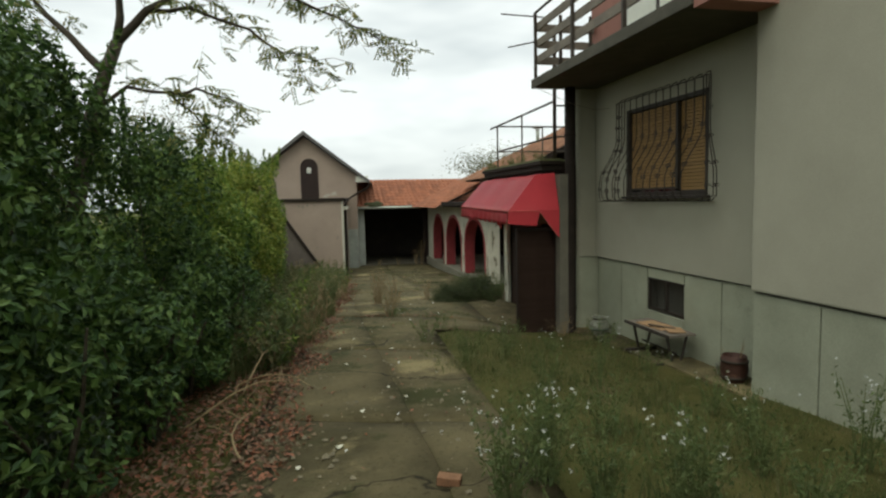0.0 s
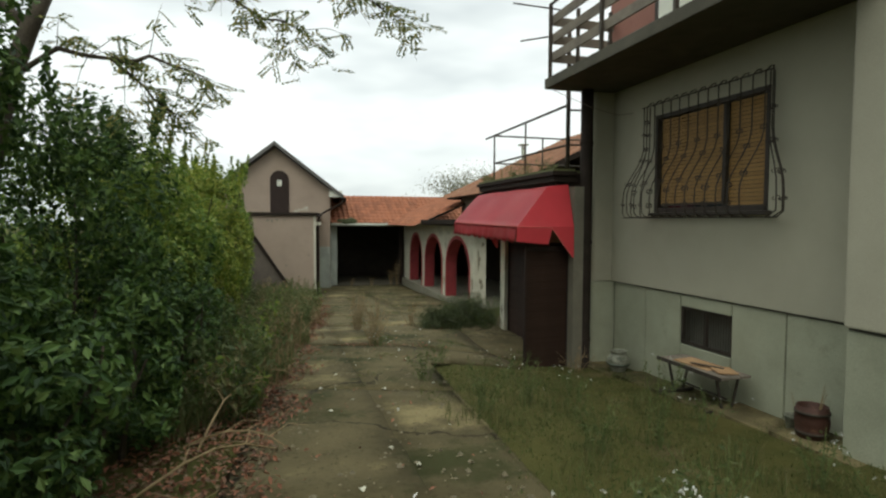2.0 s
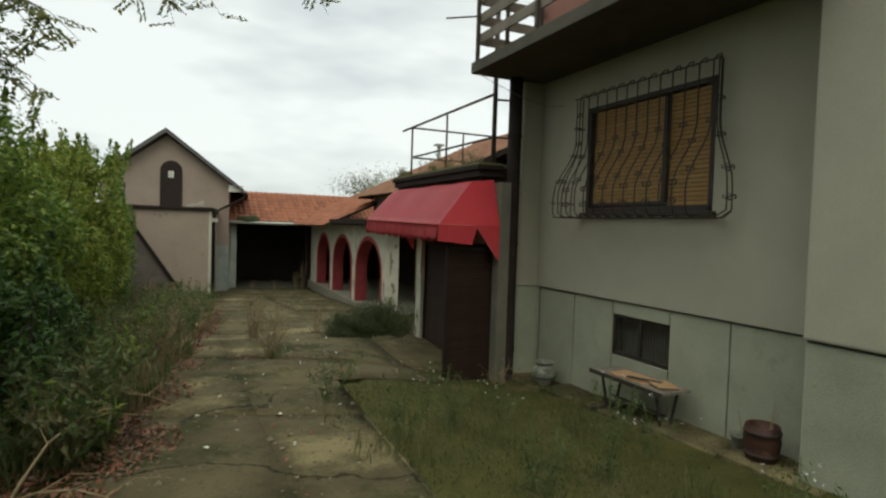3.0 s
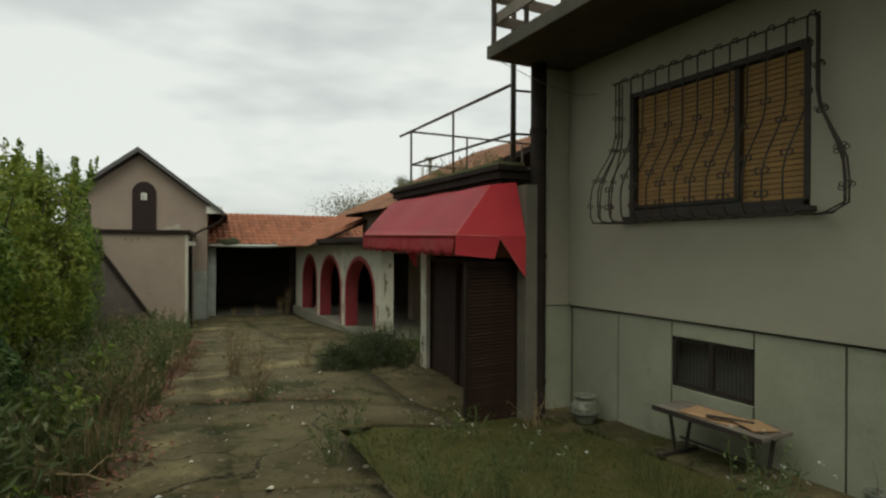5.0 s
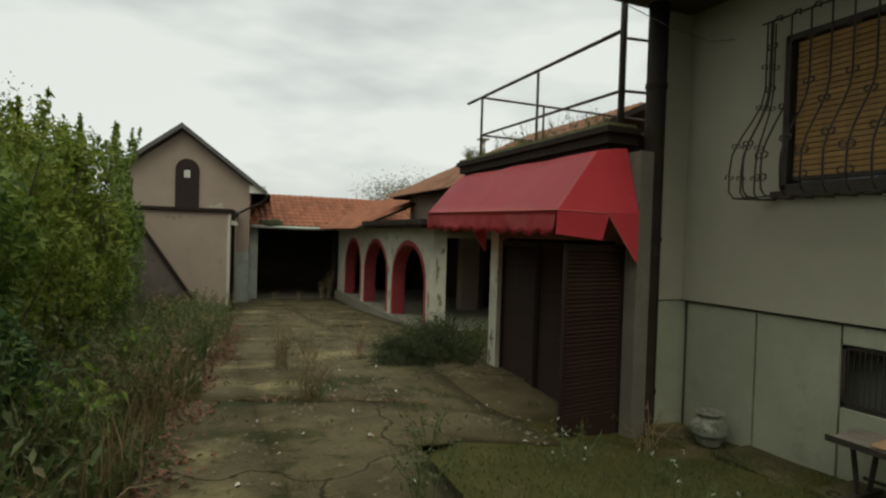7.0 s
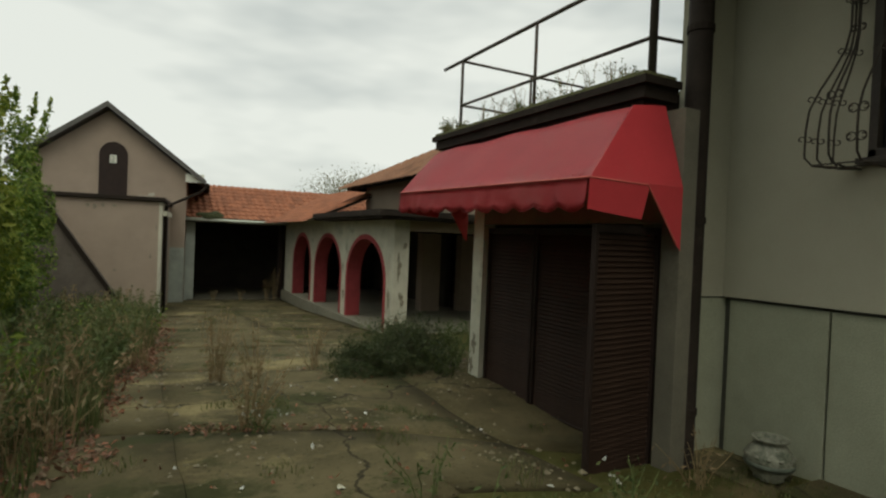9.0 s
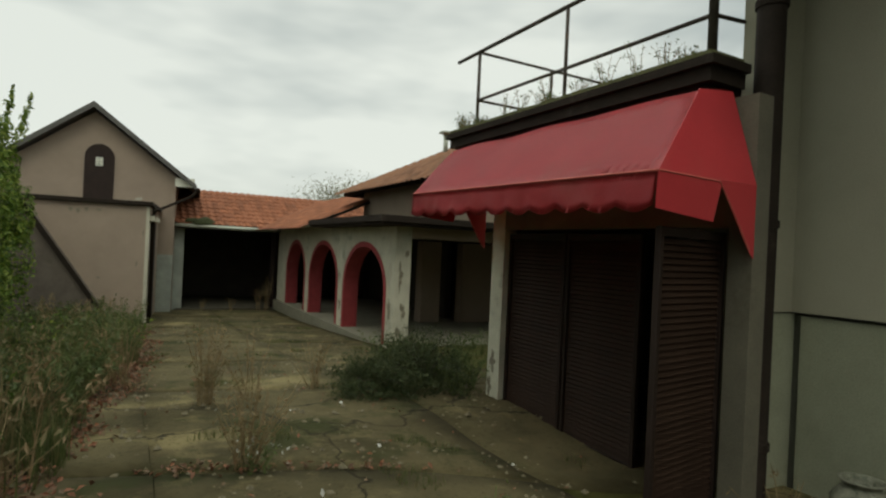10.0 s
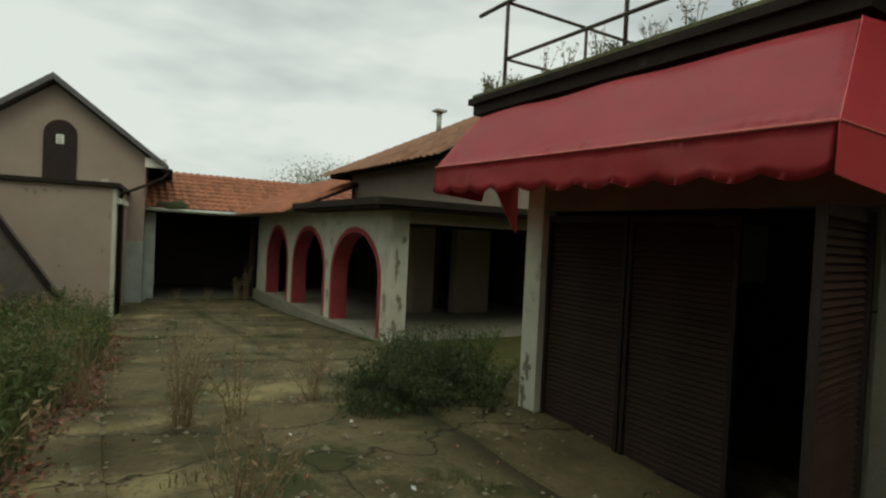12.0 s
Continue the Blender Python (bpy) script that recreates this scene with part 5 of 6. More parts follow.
for x, y, h, st in ((1.0, 3.75, 0.6, 24), (1.3, 3.9, 0.66, 26), (1.9, 3.4, 0.6, 18), (3.75, 3.9, 0.75, 12), (1.05, 3.0, 0.4, 10), (2.8, 6.1, 0.75, 7), (2.7, 9.0, 0.32, 6),
                    (3.4, 8.7, 0.26, 5), (3.2, 8.2, 0.24, 5), (2.9, 7.6, 0.24, 5), (3.75, 6.6, 0.42, 7), (3.5, 5.2, 0.45, 8), (3.4, 4.6, 0.5, 9)):
    flowering_weed(x, y, h, st, 1)
for x, y, h, st in ((1.55, 3.6, 0.6, 20), (2.15, 3.5, 0.58, 18), (2.6, 3.2, 0.55, 16), (1.5, 4.5, 0.5, 14), (2.1, 4.6, 0.5, 14), (2.9, 3.9, 0.55, 14), (3.4, 3.3, 0.6, 14),
                    (2.2, 6.0, 0.45, 10), (1.7, 7.2, 0.5, 9), (1.45, 8.6, 0.5, 8), (2.3, 7.6, 0.45, 10), (3.0, 9.15, 0.3, 6), (1.9, 9.6, 0.35, 6)):
    flowering_weed(x, y, h, st, 0, "leafy green weed in the grass")
for x, y, h, st in ((1.25, 11.35, 0.62, 28), (1.25, 13.42, 0.85, 26), (2.45, 13.85, 0.6, 14), (1.68, 13.5, 0.75, 12), (0.7, 14.6, 0.25, 8), (3.95, 9.45, 0.42, 12)):
    flowering_weed(x, y, h, st, 0, "dry brown weed growing from a crack in the concrete", DRY_LEAF, 0.34, 0.05)
flowering_weed(1.3, 11.2, 0.22, 8, 1, "small white-flowered weed in a slab joint", None, 0.12, 0.045)
for x, y in ((-1.75, 5.0), (-1.95, 5.5), (-1.6, 4.55)):
    flowering_weed(x, y, 0.62, 22, 0, "silvery-leaved weed at the foot of the hedge", SILVER, 0.3, 0.055)
for x, y, h in ((5.0, 28.2, 1.3), (4.7, 28.1, 0.9), (2.9, 28.3, 0.55), (3.8, 28.2, 0.5)):
    flowering_weed(x, y, h, 9, 0, "pale dead weed before the dark wing", DRY_LEAF, 0.2, 0.07)


# grass and litter, too many to count
def blades(name, spots, height, width, material, label, category):
    spots = np.array(spots)
    n = len(spots)
    lean = rng.normal(size=(n, 2)) * 0.28
    h = height * rng.uniform(0.4, 1.15, n)
    a = rng.uniform(0, 2 * math.pi, n)
    side = np.stack([np.cos(a), np.sin(a), np.zeros(n)], 1) * (width * rng.uniform(0.6, 1.3, n))[:, None]
    mid = spots + np.stack([lean[:, 0] * h * 0.3, lean[:, 1] * h * 0.3, h * 0.6], 1)
    tip = spots + np.stack([lean[:, 0] * h, lean[:, 1] * h, h], 1)
    v = np.stack([spots - side, spots + side, mid + side * 0.7, mid - side * 0.7, tip], 1).reshape(-1, 3)
    i = np.arange(n)[:, None] * 5
    faces = (i + np.array([0, 1, 2])).tolist() + (i + np.array([0, 2, 3])).tolist() + (i + np.array([3, 2, 4])).tolist()
    me = bpy.data.meshes.new(name)
    me.from_pydata(v.tolist(), [], faces)
    me.materials.append(material)
    return tagged(new(name, me), label, category, kind="stuff")


def scatter(n, x0, x1, y0, y1, accept, clump=0.0, lift=-0.01):
    out = []
    while len(out) < n:
        x, y = rng.uniform(x0, x1), rng.uniform(y0, y1)
        if accept(x, y):
            out.append((x, y, ground_z(x, y) + lift))
    return out


patch = lambda x, y, f, c: noise.noise((x * f, y * f, c))
blades("grass", scatter(17000, 0.9, 4.75, 1.5, 10.2, lambda x, y: x > right_edge(y) - 0.25 + 0.5 * patch(x, y, 0.9, 1) and x < (SX if y < STEP else HX) and patch(x, y, 1.1, 5) + 0.45 * rng.uniform(-1, 1) > -0.1 - 0.25 * (x < 3)), 0.034, 0.005, GRASS, "low green and yellowish grass on the house side of the yard", "grass")
blades("long_grass", scatter(1500, 0.7, 4.0, 1.8, 8.5, lambda x, y: x > right_edge(y) - 0.3 and patch(x, y, 1.5, 8) > 0.2), 0.18, 0.004, GRASS, "longer tufts of grass among the weeds", "grass")
blades("dry_grass", scatter(1900, -2.2, 1.6, 8.0, 23.2, lambda x, y: left_edge(y) - 1.4 < x < left_edge(y) + 0.05 + 0.4 * patch(x, y, 0.7, 3) and patch(x, y, 1.3, 2) + 0.15 * rng.uniform(-1, 1) > 0.08), 0.7, 0.005, DRY_LEAF, "tall dry grass along the foot of the hedge", "grass")
blades("verge_grass", scatter(12000, -2.2, 1.6, 7.0, 23.2, lambda x, y: left_edge(y) - 1.4 < x < left_edge(y) + 0.05 + 0.3 * patch(x, y, 0.9, 13) and patch(x, y, 1.1, 12) + 0.2 * rng.uniform(-1, 1) > 0.0), 0.34, 0.005, GRASS, "greenish grass mixed into the hedge foot", "grass")
blades("crack_grass", scatter(5000, -1.0, 5.0, 9.0, 27.0, lambda x, y: left_edge(y) < x < min(right_edge(y), 5.1) and patch(x, y, 1.6, 4) > 0.42), 0.07, 0.003, GRASS, "short grass and moss in cracks of the slabs", "grass")
for x, y, h, st in ((-0.55, 9.5, 0.7, 14), (-0.35, 11.0, 0.8, 16), (-0.6, 12.2, 0.9, 16), (-0.1, 13.2, 0.75, 14), (-0.4, 14.5, 0.95, 16), (0.0, 16.0, 0.85, 14), (-0.3, 17.6, 1.0, 16), (0.2, 19.0, 0.8, 14), (0.1, 21.0, 0.7, 14), (-0.9, 10.2, 0.9, 14), (-0.9, 16.0, 1.1, 16), (-0.6, 19.8, 1.1, 16), (-1.0, 7.6, 0.6, 10)):
    flowering_weed(x, y, h, st, 0, "mixed dry and green weeds along the hedge foot", DRY_LEAF if rng.uniform() < 0.3 else WEED_LEAF, 0.45, 0.075)

for k in range(46):
    y = 8.0 + 14.8 * (k / 46) + rng.uniform(-0.3, 0.3)
    x = left_edge(y) - rng.uniform(0.0, 1.1)
    flowering_weed(x, y, rng.uniform(0.35, 1.0), 15, 0, "mixed dry and green weeds along the hedge foot", (WEED_LEAF, GRASS, WEED_LEAF, DRY_LEAF)[k % 4], 0.5, 0.085)


def litter_stuff(name, n, accept, x0, x1, y0, y1, size, material, label):
    s = np.array(scatter(n, x0, x1, y0, y1, accept, lift=0.006))
    s[:, 2] += rng.uniform(0, 0.025, n)
    m = rng.normal(size=(n, 3)) * 0.45 + np.array([0, 0, 1.0])
    m /= np.linalg.norm(m, axis=1)[:, None]
    ob = leaf_cloud(name, s, m, size, size * 0.55, material, None, droop=0.0)
    return tagged(ob, label, "leaves", kind="stuff")


litter_stuff("fallen_leaves", 15000, lambda x, y: left_edge(y) - 0.9 < x < left_edge(y) + 0.25 + 0.35 * patch(x, y, 1.2, 6) + 0.1 * rng.normal(), -2.2, 2.0, 2.0, 23.4, 0.06, LITTER, "brown fallen leaves along the edge of the concrete")
litter_stuff("joint_leaves", 130, lambda x, y: abs(y + SKEW * (x - 1) - 11.37) < 0.06 + 0.25 * max(0.0, patch(x, y, 1.5, 3)) and patch(x, y, 0.9, 31) > -0.1, 0.6, 3.0, 10.0, 12.5, 0.05, LITTER, "small brown leaves caught in the slab joints")
litter_stuff("loose_leaves", 420, lambda x, y: left_edge(y) < x < min(right_edge(y), 4.8), -1.0, 4.8, 2.5, 24.0, 0.045, LITTER, "single fallen leaves lying on the slabs")
litter_stuff("pale_scraps", 28, lambda x, y: left_edge(y) + 0.3 < x < min(right_edge(y), 3.2), -0.8, 3.2, 3.0, 15.0, 0.05, PETAL, "small pale scraps lying on the slabs")

# leafy clumps along the foot of the hedge
def verge_clump(x, y, r, h, leaves, material, label):
    z0 = ground_z(x, y) - 0.02
    thing = root("verge_weed", (x, y, z0), label, "weed", "hedge foot weeds")
    bm = bmesh.new()
    tips = []
    for i in range(16):
        a, e = rng.uniform(0, 2 * math.pi), rng.uniform(0.15, 1)
        t = Vector((x + r * e * math.cos(a), y + r * e * math.sin(a), z0 + h * rng.uniform(0.55, 1.0) * (1.1 - 0.4 * e)))
        tube(bm, [(x + 0.05 * math.cos(a), y + 0.05 * math.sin(a), z0), Vector((x, y, z0)).lerp(t, 0.6) + Vector((0, 0, 0.06)), t], 0.006, 4, 0.002)
        tips.append(np.array(t))
    tagged(part("stalk", bm, STEM_DRY, thing), kind="stuff")
    tips = np.array(tips)
    f = rng.uniform(0.25, 1.0, leaves)[:, None]
    p = np.array([x, y, z0]) * (1 - f) + tips[rng.integers(0, len(tips), leaves)] * f + rng.normal(size=(leaves, 3)) * 0.07
    p[:, 2] = np.maximum(p[:, 2], z0 + 0.03)
    m = unit(leaves) + np.array([0, 0, 0.6])
    leaf_cloud("foliage", p, m / np.linalg.norm(m, axis=1)[:, None], 0.1, 0.04, material, thing)


MIXED = leafy("mixed_verge_leaf", [(0.03, 0.05, 0.014), (0.06, 0.085, 0.022), (0.11, 0.11, 0.04), (0.17, 0.13, 0.06)], transl=0.3)
for k in range(30):
    y = 7.4 + 15.2 * (k / 30) + rng.uniform(-0.25, 0.25)
    x = left_edge(y) - rng.uniform(0.05, 0.95)
    verge_clump(x, y, rng.uniform(0.3, 0.55), rng.uniform(0.35, 0.95), 420, (MIXED, HEDGE_MID, MIXED, WEED_LEAF)[k % 4], "leafy green and browning weeds at the hedge foot")
for x, y, h in ((0.0, 22.8, 0.5), (-0.5, 22.9, 0.8), (-1.1, 22.5, 1.0), (0.45, 22.6, 0.4), (-0.7, 21.8, 0.8)):
    verge_clump(x, y, 0.55, h, 460, MIXED, "overgrown weeds before the outside stair")

# low bushes beside the shop
def low_bush(x, y, rx, ry, h, leaves):
    z0 = ground_z(x, y)
    thing = root("low_bush", (x, y, z0), "low dark green needle-leaved bush on the slabs", "bush", "low bushes")
    bm = bmesh.new()
    for i in range(24):
        a, e = rng.uniform(0, 2 * math.pi), rng.uniform(0.3, 1)
        tube(bm, [(x, y, z0), (x + rx * 0.5 * e * math.cos(a), y + ry * 0.5 * e * math.sin(a), z0 + h * 0.5), (x + rx * e * math.cos(a), y + ry * e * math.sin(a), z0 + h * (1.05 - 0.6 * e * e))], 0.007, 4, 0.003)
    tagged(part("stalk", bm, BARK, thing), kind="stuff")
    u = unit(leaves)
    u[:, 2] = np.abs(u[:, 2])
    rad = rng.uniform(0.35, 1.08, leaves) ** 0.6 * (1 + 0.3 * np.sin(u[:, 0] * 9 + u[:, 1] * 7) + 0.15 * np.sin(u[:, 2] * 13 + u[:, 0] * 5))
    p = np.array([x, y, z0 + 0.02]) + u * np.array([rx, ry, h]) * rad[:, None] * 0.95
    m = unit(leaves)
    leaf_cloud("foliage", p, m, 0.07, 0.012, BUSH, thing, droop=-0.6)


low_bush(3.0, 13.25, 0.5, 0.5, 0.36, 7000)
low_bush(3.6, 13.3, 0.45, 0.6, 0.5, 5000)
low_bush(3.85, 14.3, 0.5, 0.7, 0.5, 5000)
for x, y, h, st in ((3.7, 13.6, 0.7, 14), (4.2, 13.7, 0.7, 12), (3.5, 14.5, 0.6, 12), (4.2, 15.2, 0.55, 14), (4.6, 16.2, 0.45, 12), (3.72, 12.75, 0.45, 12), (5.3, 15.6, 0.5, 12), (6.1, 16.0, 0.5, 12), (4.0, 13.0, 0.45, 9), (4.8, 14.4, 0.6, 12)):
    flowering_weed(x, y, h, st, 0, "green weeds crowding the corner by the shop", WEED_LEAF, 0.35, 0.06)


# weeds on the flat roof
def roof_weed(x, y, h, st):
    thing = root("roof_weed", (x, y, 2.22), "thin weeds growing on the flat roof", "weed", "roof weeds")
    bm = bmesh.new()
    lp = []
    for i in range(st):
        a, e = rng.uniform(0, 2 * math.pi), rng.uniform(0.2, 1)
        tip = Vector((x + 0.14 * e * math.cos(a), y + 0.14 * e * math.sin(a), 2.21 + h * rng.uniform(0.5, 1)))
        tube(bm, [(x + 0.03 * math.cos(a), y + 0.03 * math.sin(a), 2.20), Vector((x, y, 2.21)).lerp(tip, 0.6), tip], 0.003, 4, 0.0015)
        for s in np.linspace(0.15, 1, 9):
            lp.append(np.array(Vector((x, y, 2.21)).lerp(tip, s)) + rng.normal(size=3) * 0.018)
    tagged(part("stalk", bm, STEM_DRY, thing), kind="stuff")
    lp = np.array(lp)
    leaf_cloud("foliage", lp, unit(len(lp)), 0.04, 0.012, WEED_LEAF, thing)


for x, y, h, st in ((3.91, 13.30, 0.22, 16), (3.86, 13.10, 0.16, 14), (3.96, 12.50, 0.36, 6), (4.01, 12.25, 0.3, 7), (3.91, 11.80, 0.22, 8), (3.96, 11.35, 0.18, 12), (3.91, 11.00, 0.3, 6), (3.96, 10.70, 0.34, 5), (3.91, 10.40, 0.22, 8), (4.16, 12.00, 0.4, 5), (4.26, 11.20, 0.3, 5), (3.88, 12.80, 0.12, 14), (3.86, 11.60, 0.1, 14), (3.88, 10.20, 0.12, 10)):
    roof_weed(x, y, h, st)


# ---- far trees beyond the roofs ----
def far_tree(x, y, height, r, leaves):
    thing = root("far_tree", (x, y, -2), "distant thin-leaved tree behind the tiled roofs", "tree", "far trees")
    bm = bmesh.new()
    tube(bm, [(x, y, -2), (x + 0.2, y, height * 0.5), (x, y, height * 0.8)], 0.25, 8, 0.08)
    ends = []
    for i in range(26):
        a, e = rng.uniform(0, 2 * math.pi), rng.uniform(0.3, 1.0)
        p = Vector((x, y, height * rng.uniform(0.35, 0.75)))
        t = Vector((x + r * e * math.cos(a), y + r * e * math.sin(a), height * rng.uniform(0.7, 1.0)))
        tube(bm, [p, p.lerp(t, 0.5) + Vector((0, 0, 0.3)), t], 0.05, 4, 0.012)
        ends.append(np.array(t))
    part("trunk", bm, BARK, thing)
    ends = np.array(ends)
    p = ends[rng.integers(0, len(ends), leaves)] + rng.normal(size=(leaves, 3)) * np.array([0.8, 0.8, 0.55])
    leaf_cloud("crown", p, unit(leaves), 0.16, 0.09, FAR_LEAF, thing)


far_tree(15.5, 52, 5.6, 3.2, 2600)
far_tree(20.5, 54, 5.9, 3.4, 2600)
far_tree(25.5, 53, 6.4, 3.4, 2400)
far_tree(-9, 36, 6.5, 3.0, 2200)

# ---- dry fallen branches along the verge ----
for k, (x, y, ln, yaw, up) in enumerate(((-0.75, 5.9, 1.1, 25, 0.28), (-0.55, 6.6, 0.9, -35, 0.2), (-0.9, 7.3, 1.3, 60, 0.34), (-0.35, 5.2, 0.8, 100, 0.12), (-0.6, 8.4, 1.0, -10, 0.3))):
    x = left_edge(y) - 0.15 + 0.1 * (k % 2)
    z = ground_z(x, y)
    c, n = math.cos(math.radians(yaw)), math.sin(math.radians(yaw))
    thing = root("fallen_branch", (x, y, z), "dry pale brown branch lying in the verge weeds", "branch", group="fallen branches")
    pts = [Vector((x + ln * (f - 0.5) * c + 0.06 * math.sin(5 * f + k) * n, y + ln * (f - 0.5) * n, z + 0.01 + up * math.sin(math.pi * f * 0.8))) for f in (0, 0.2, 0.4, 0.6, 0.8, 1)]
    bm = bmesh.new()
    tube(bm, pts, 0.011, 5, 0.004)
    part("stem", bm, STEM_DRY, thing)
    for q, sgn in ((2, 1), (3, -1), (4, 1)):
        bm = bmesh.new()
        p = pts[q]
        tube(bm, [p, p + Vector((-n * 0.12 * sgn + c * 0.08, c * 0.12 * sgn + n * 0.08, 0.06)), p + Vector((-n * 0.2 * sgn + c * 0.2, c * 0.2 * sgn + n * 0.2, 0.04))], 0.005, 4, 0.002)
        part("twig", bm, STEM_DRY, thing)

# ================= loose things by the house wall =================
BF = ground_z(4.5, 7.5) - 0.02
bench = root("bench", (4.57, 7.55, BF), "low bench with a grey board top on dark metal legs", "bench")
B0, B1, BT = 7.05, 8.08, BF + 0.42
for k, x in enumerate((4.39, 4.53, 4.67)):
    box_part("seat_board", (x - 0.062, x + 0.062, B0, B1 + 0.02 * k, BT - 0.03, BT), WOOD_GREY, bench, bevel=0.005)
for y in (B0 + 0.12, B1 - 0.12):
    bm = bmesh.new()
    tube(bm, [(4.38, y, BT - 0.032), (4.46, y, BF + 0.03)], 0.018, 6)
    part("leg", bm, IRON, bench)
    bm = bmesh.new()
    tube(bm, [(4.68, y, BT - 0.032), (4.59, y, BF + 0.03)], 0.018, 6)
    part("leg", bm, IRON, bench)
    box_part("foot", (4.24, 4.74, y - 0.02, y + 0.02, BF, BF + 0.03), IRON, bench)
bm = bmesh.new()
rod(bm, (4.52, B0 + 0.12, BF + 0.14), (4.52, B1 - 0.12, BF + 0.14), 0.014, sides=6)
part("stretcher", bm, IRON, bench)
box_part("edge_strip", (4.315, 4.327, B0 - 0.01, B1 + 0.03, BT - 0.04, BT + 0.004), FRAME_DARK, bench)
for k, (x, y, w, d, rot, lab) in enumerate(((4.52, 7.6, 0.3, 0.5, 8, "flattened brown cardboard lying on the bench"), (4.54, 7.24, 0.22, 0.26, -20, "torn cardboard piece lying on the bench"), (4.47, 7.42, 0.05, 0.36, 35, "broken wooden lath lying on the bench"))):
    bm = bmesh.new()
    put(bm, -w / 2, w / 2, -d / 2, d / 2, 0, 0.012, m=Matrix.Translation((x, y, BT + 0.002 + 0.014 * k)) @ pose(0, 0, 0, 2, 1, rot), bevel=0.003)
    tagged(part("cardboard" if k < 2 else "lath", bm, CARTON if k < 2 else FRAME_DARK), lab, "scrap")

BKX, BKY, BKZ = 4.55, 6.15, ground_z(4.55, 6.15) - 0.02
bucket = root("bucket", (BKX, BKY, BKZ), "rusty dark brown-red barrel-shaped bucket by the wall", "bucket")
bm = bmesh.new()
lathe(bm, [(r * 1.15, z * 1.2) for r, z in [(0.096, 0.000), (0.104, 0.008), (0.112, 0.045), (0.117, 0.05), (0.119, 0.07), (0.117, 0.074), (0.127, 0.13), (0.127, 0.16), (0.121, 0.2), (0.125, 0.204), (0.124, 0.226), (0.119, 0.23), (0.116, 0.26), (0.112, 0.264), (0.105, 0.255), (0.1, 0.2), (0.0, 0.19)]], (BKX, BKY, BKZ), 26)
part("body", bm, RED_BUCKET, bucket, smooth=True)
for z, r in ((0.06, 0.1195), (0.215, 0.1265)):
    bm = bmesh.new()
    lathe(bm, [(q * 1.15, h * 1.2) for q, h in [(r - 0.003, z - 0.012), (r + 0.002, z - 0.01), (r + 0.002, z + 0.01), (r - 0.003, z + 0.012)]], (BKX, BKY, BKZ), 26)
    part("hoop", bm, IRON, bucket, "rusty worn hoop", smooth=True)
for k, (dx, dy, h) in enumerate(((0.05, -0.05, 0.22), (0.07, -0.03, 0.26), (0.04, -0.07, 0.2))):
    bm = bmesh.new()
    tube(bm, [(BKX + dx * 0.6, BKY + dy * 0.6, BKZ + 0.18), (BKX + dx, BKY + dy, BKZ + 0.26 + h * 0.4), (BKX + dx * 1.3, BKY + dy * 1.4, BKZ + 0.25 + h)], 0.004, 4, 0.002)
    part("dead_stem", bm, STEM_DRY, bucket)
PX, PY = 4.62, 6.4
PZ = ground_z(PX, PY) - 0.02
bm = bmesh.new()
lathe(bm, [(0.06, 0.0), (0.068, 0.01), (0.082, 0.12), (0.09, 0.128), (0.09, 0.15), (0.081, 0.15), (0.07, 0.05), (0.0, 0.05)], (PX, PY, PZ), 18)
pot = tagged(part("flower_pot", bm, URN, smooth=True), "small pale flower pot beside the bucket", "pot") or bpy.data.objects["flower_pot"]
bm = bmesh.new()
tube(bm, [(PX, PY, PZ + 0.05), (PX + 0.01, PY + 0.01, PZ + 0.21), (PX, PY + 0.04, PZ + 0.36)], 0.004, 4, 0.002)
part("dead_stem", bm, STEM_DRY, pot)

UX, UY, UB = 4.55, 9.3, ground_z(4.55, 9.3) - 0.02
urn = root("urn", (UX, UY, UB), "round pale urn with a dark banded pattern", "urn")
bm = bmesh.new()
lathe(bm, [(r * 0.85, z * 1.0) for r, z in [(0.09, 0.0), (0.12, 0.015), (0.115, 0.03), (0.17, 0.09), (0.195, 0.15), (0.185, 0.2), (0.14, 0.25), (0.115, 0.265), (0.12, 0.285), (0.15, 0.3), (0.152, 0.31), (0.135, 0.31), (0.105, 0.28), (0.1, 0.2), (0.0, 0.12)]], (UX, UY, UB), 28)
part("body", bm, URN, urn, smooth=True)
for k in range(12):
    a = 2 * math.pi * k / 12
    bm = bmesh.new()
    bmesh.ops.create_icosphere(bm, subdivisions=1, radius=0.025, matrix=Matrix.Translation((UX + 0.15 * math.cos(a), UY + 0.15 * math.sin(a), UB + 0.185)) @ Matrix.Diagonal((1, 1, 0.7, 1)))
    part("boss", bm, URN, urn, smooth=True)
bm = bmesh.new()
lathe(bm, [(r * 0.85, z * 1.0) for r, z in [(0.182, 0.1), (0.198, 0.118), (0.199, 0.135), (0.19, 0.145)]], (UX, UY, UB), 28)
part("band", bm, URN_DARK, urn, smooth=True)
# low concrete apron along the wall
bm = bmesh.new()
for k in range(5):
    y0 = 5.5 + k * 0.9
    put(bm, 4.3 + 0.03 * (k % 2), HX + 0.02, y0, y0 + 0.89, -1.1, ground_z(4.5, y0 + 0.45) - 0.012, bevel=0.006)
setting("wall_apron", bm, YARD, "narrow concrete apron along the house wall", "pavement")

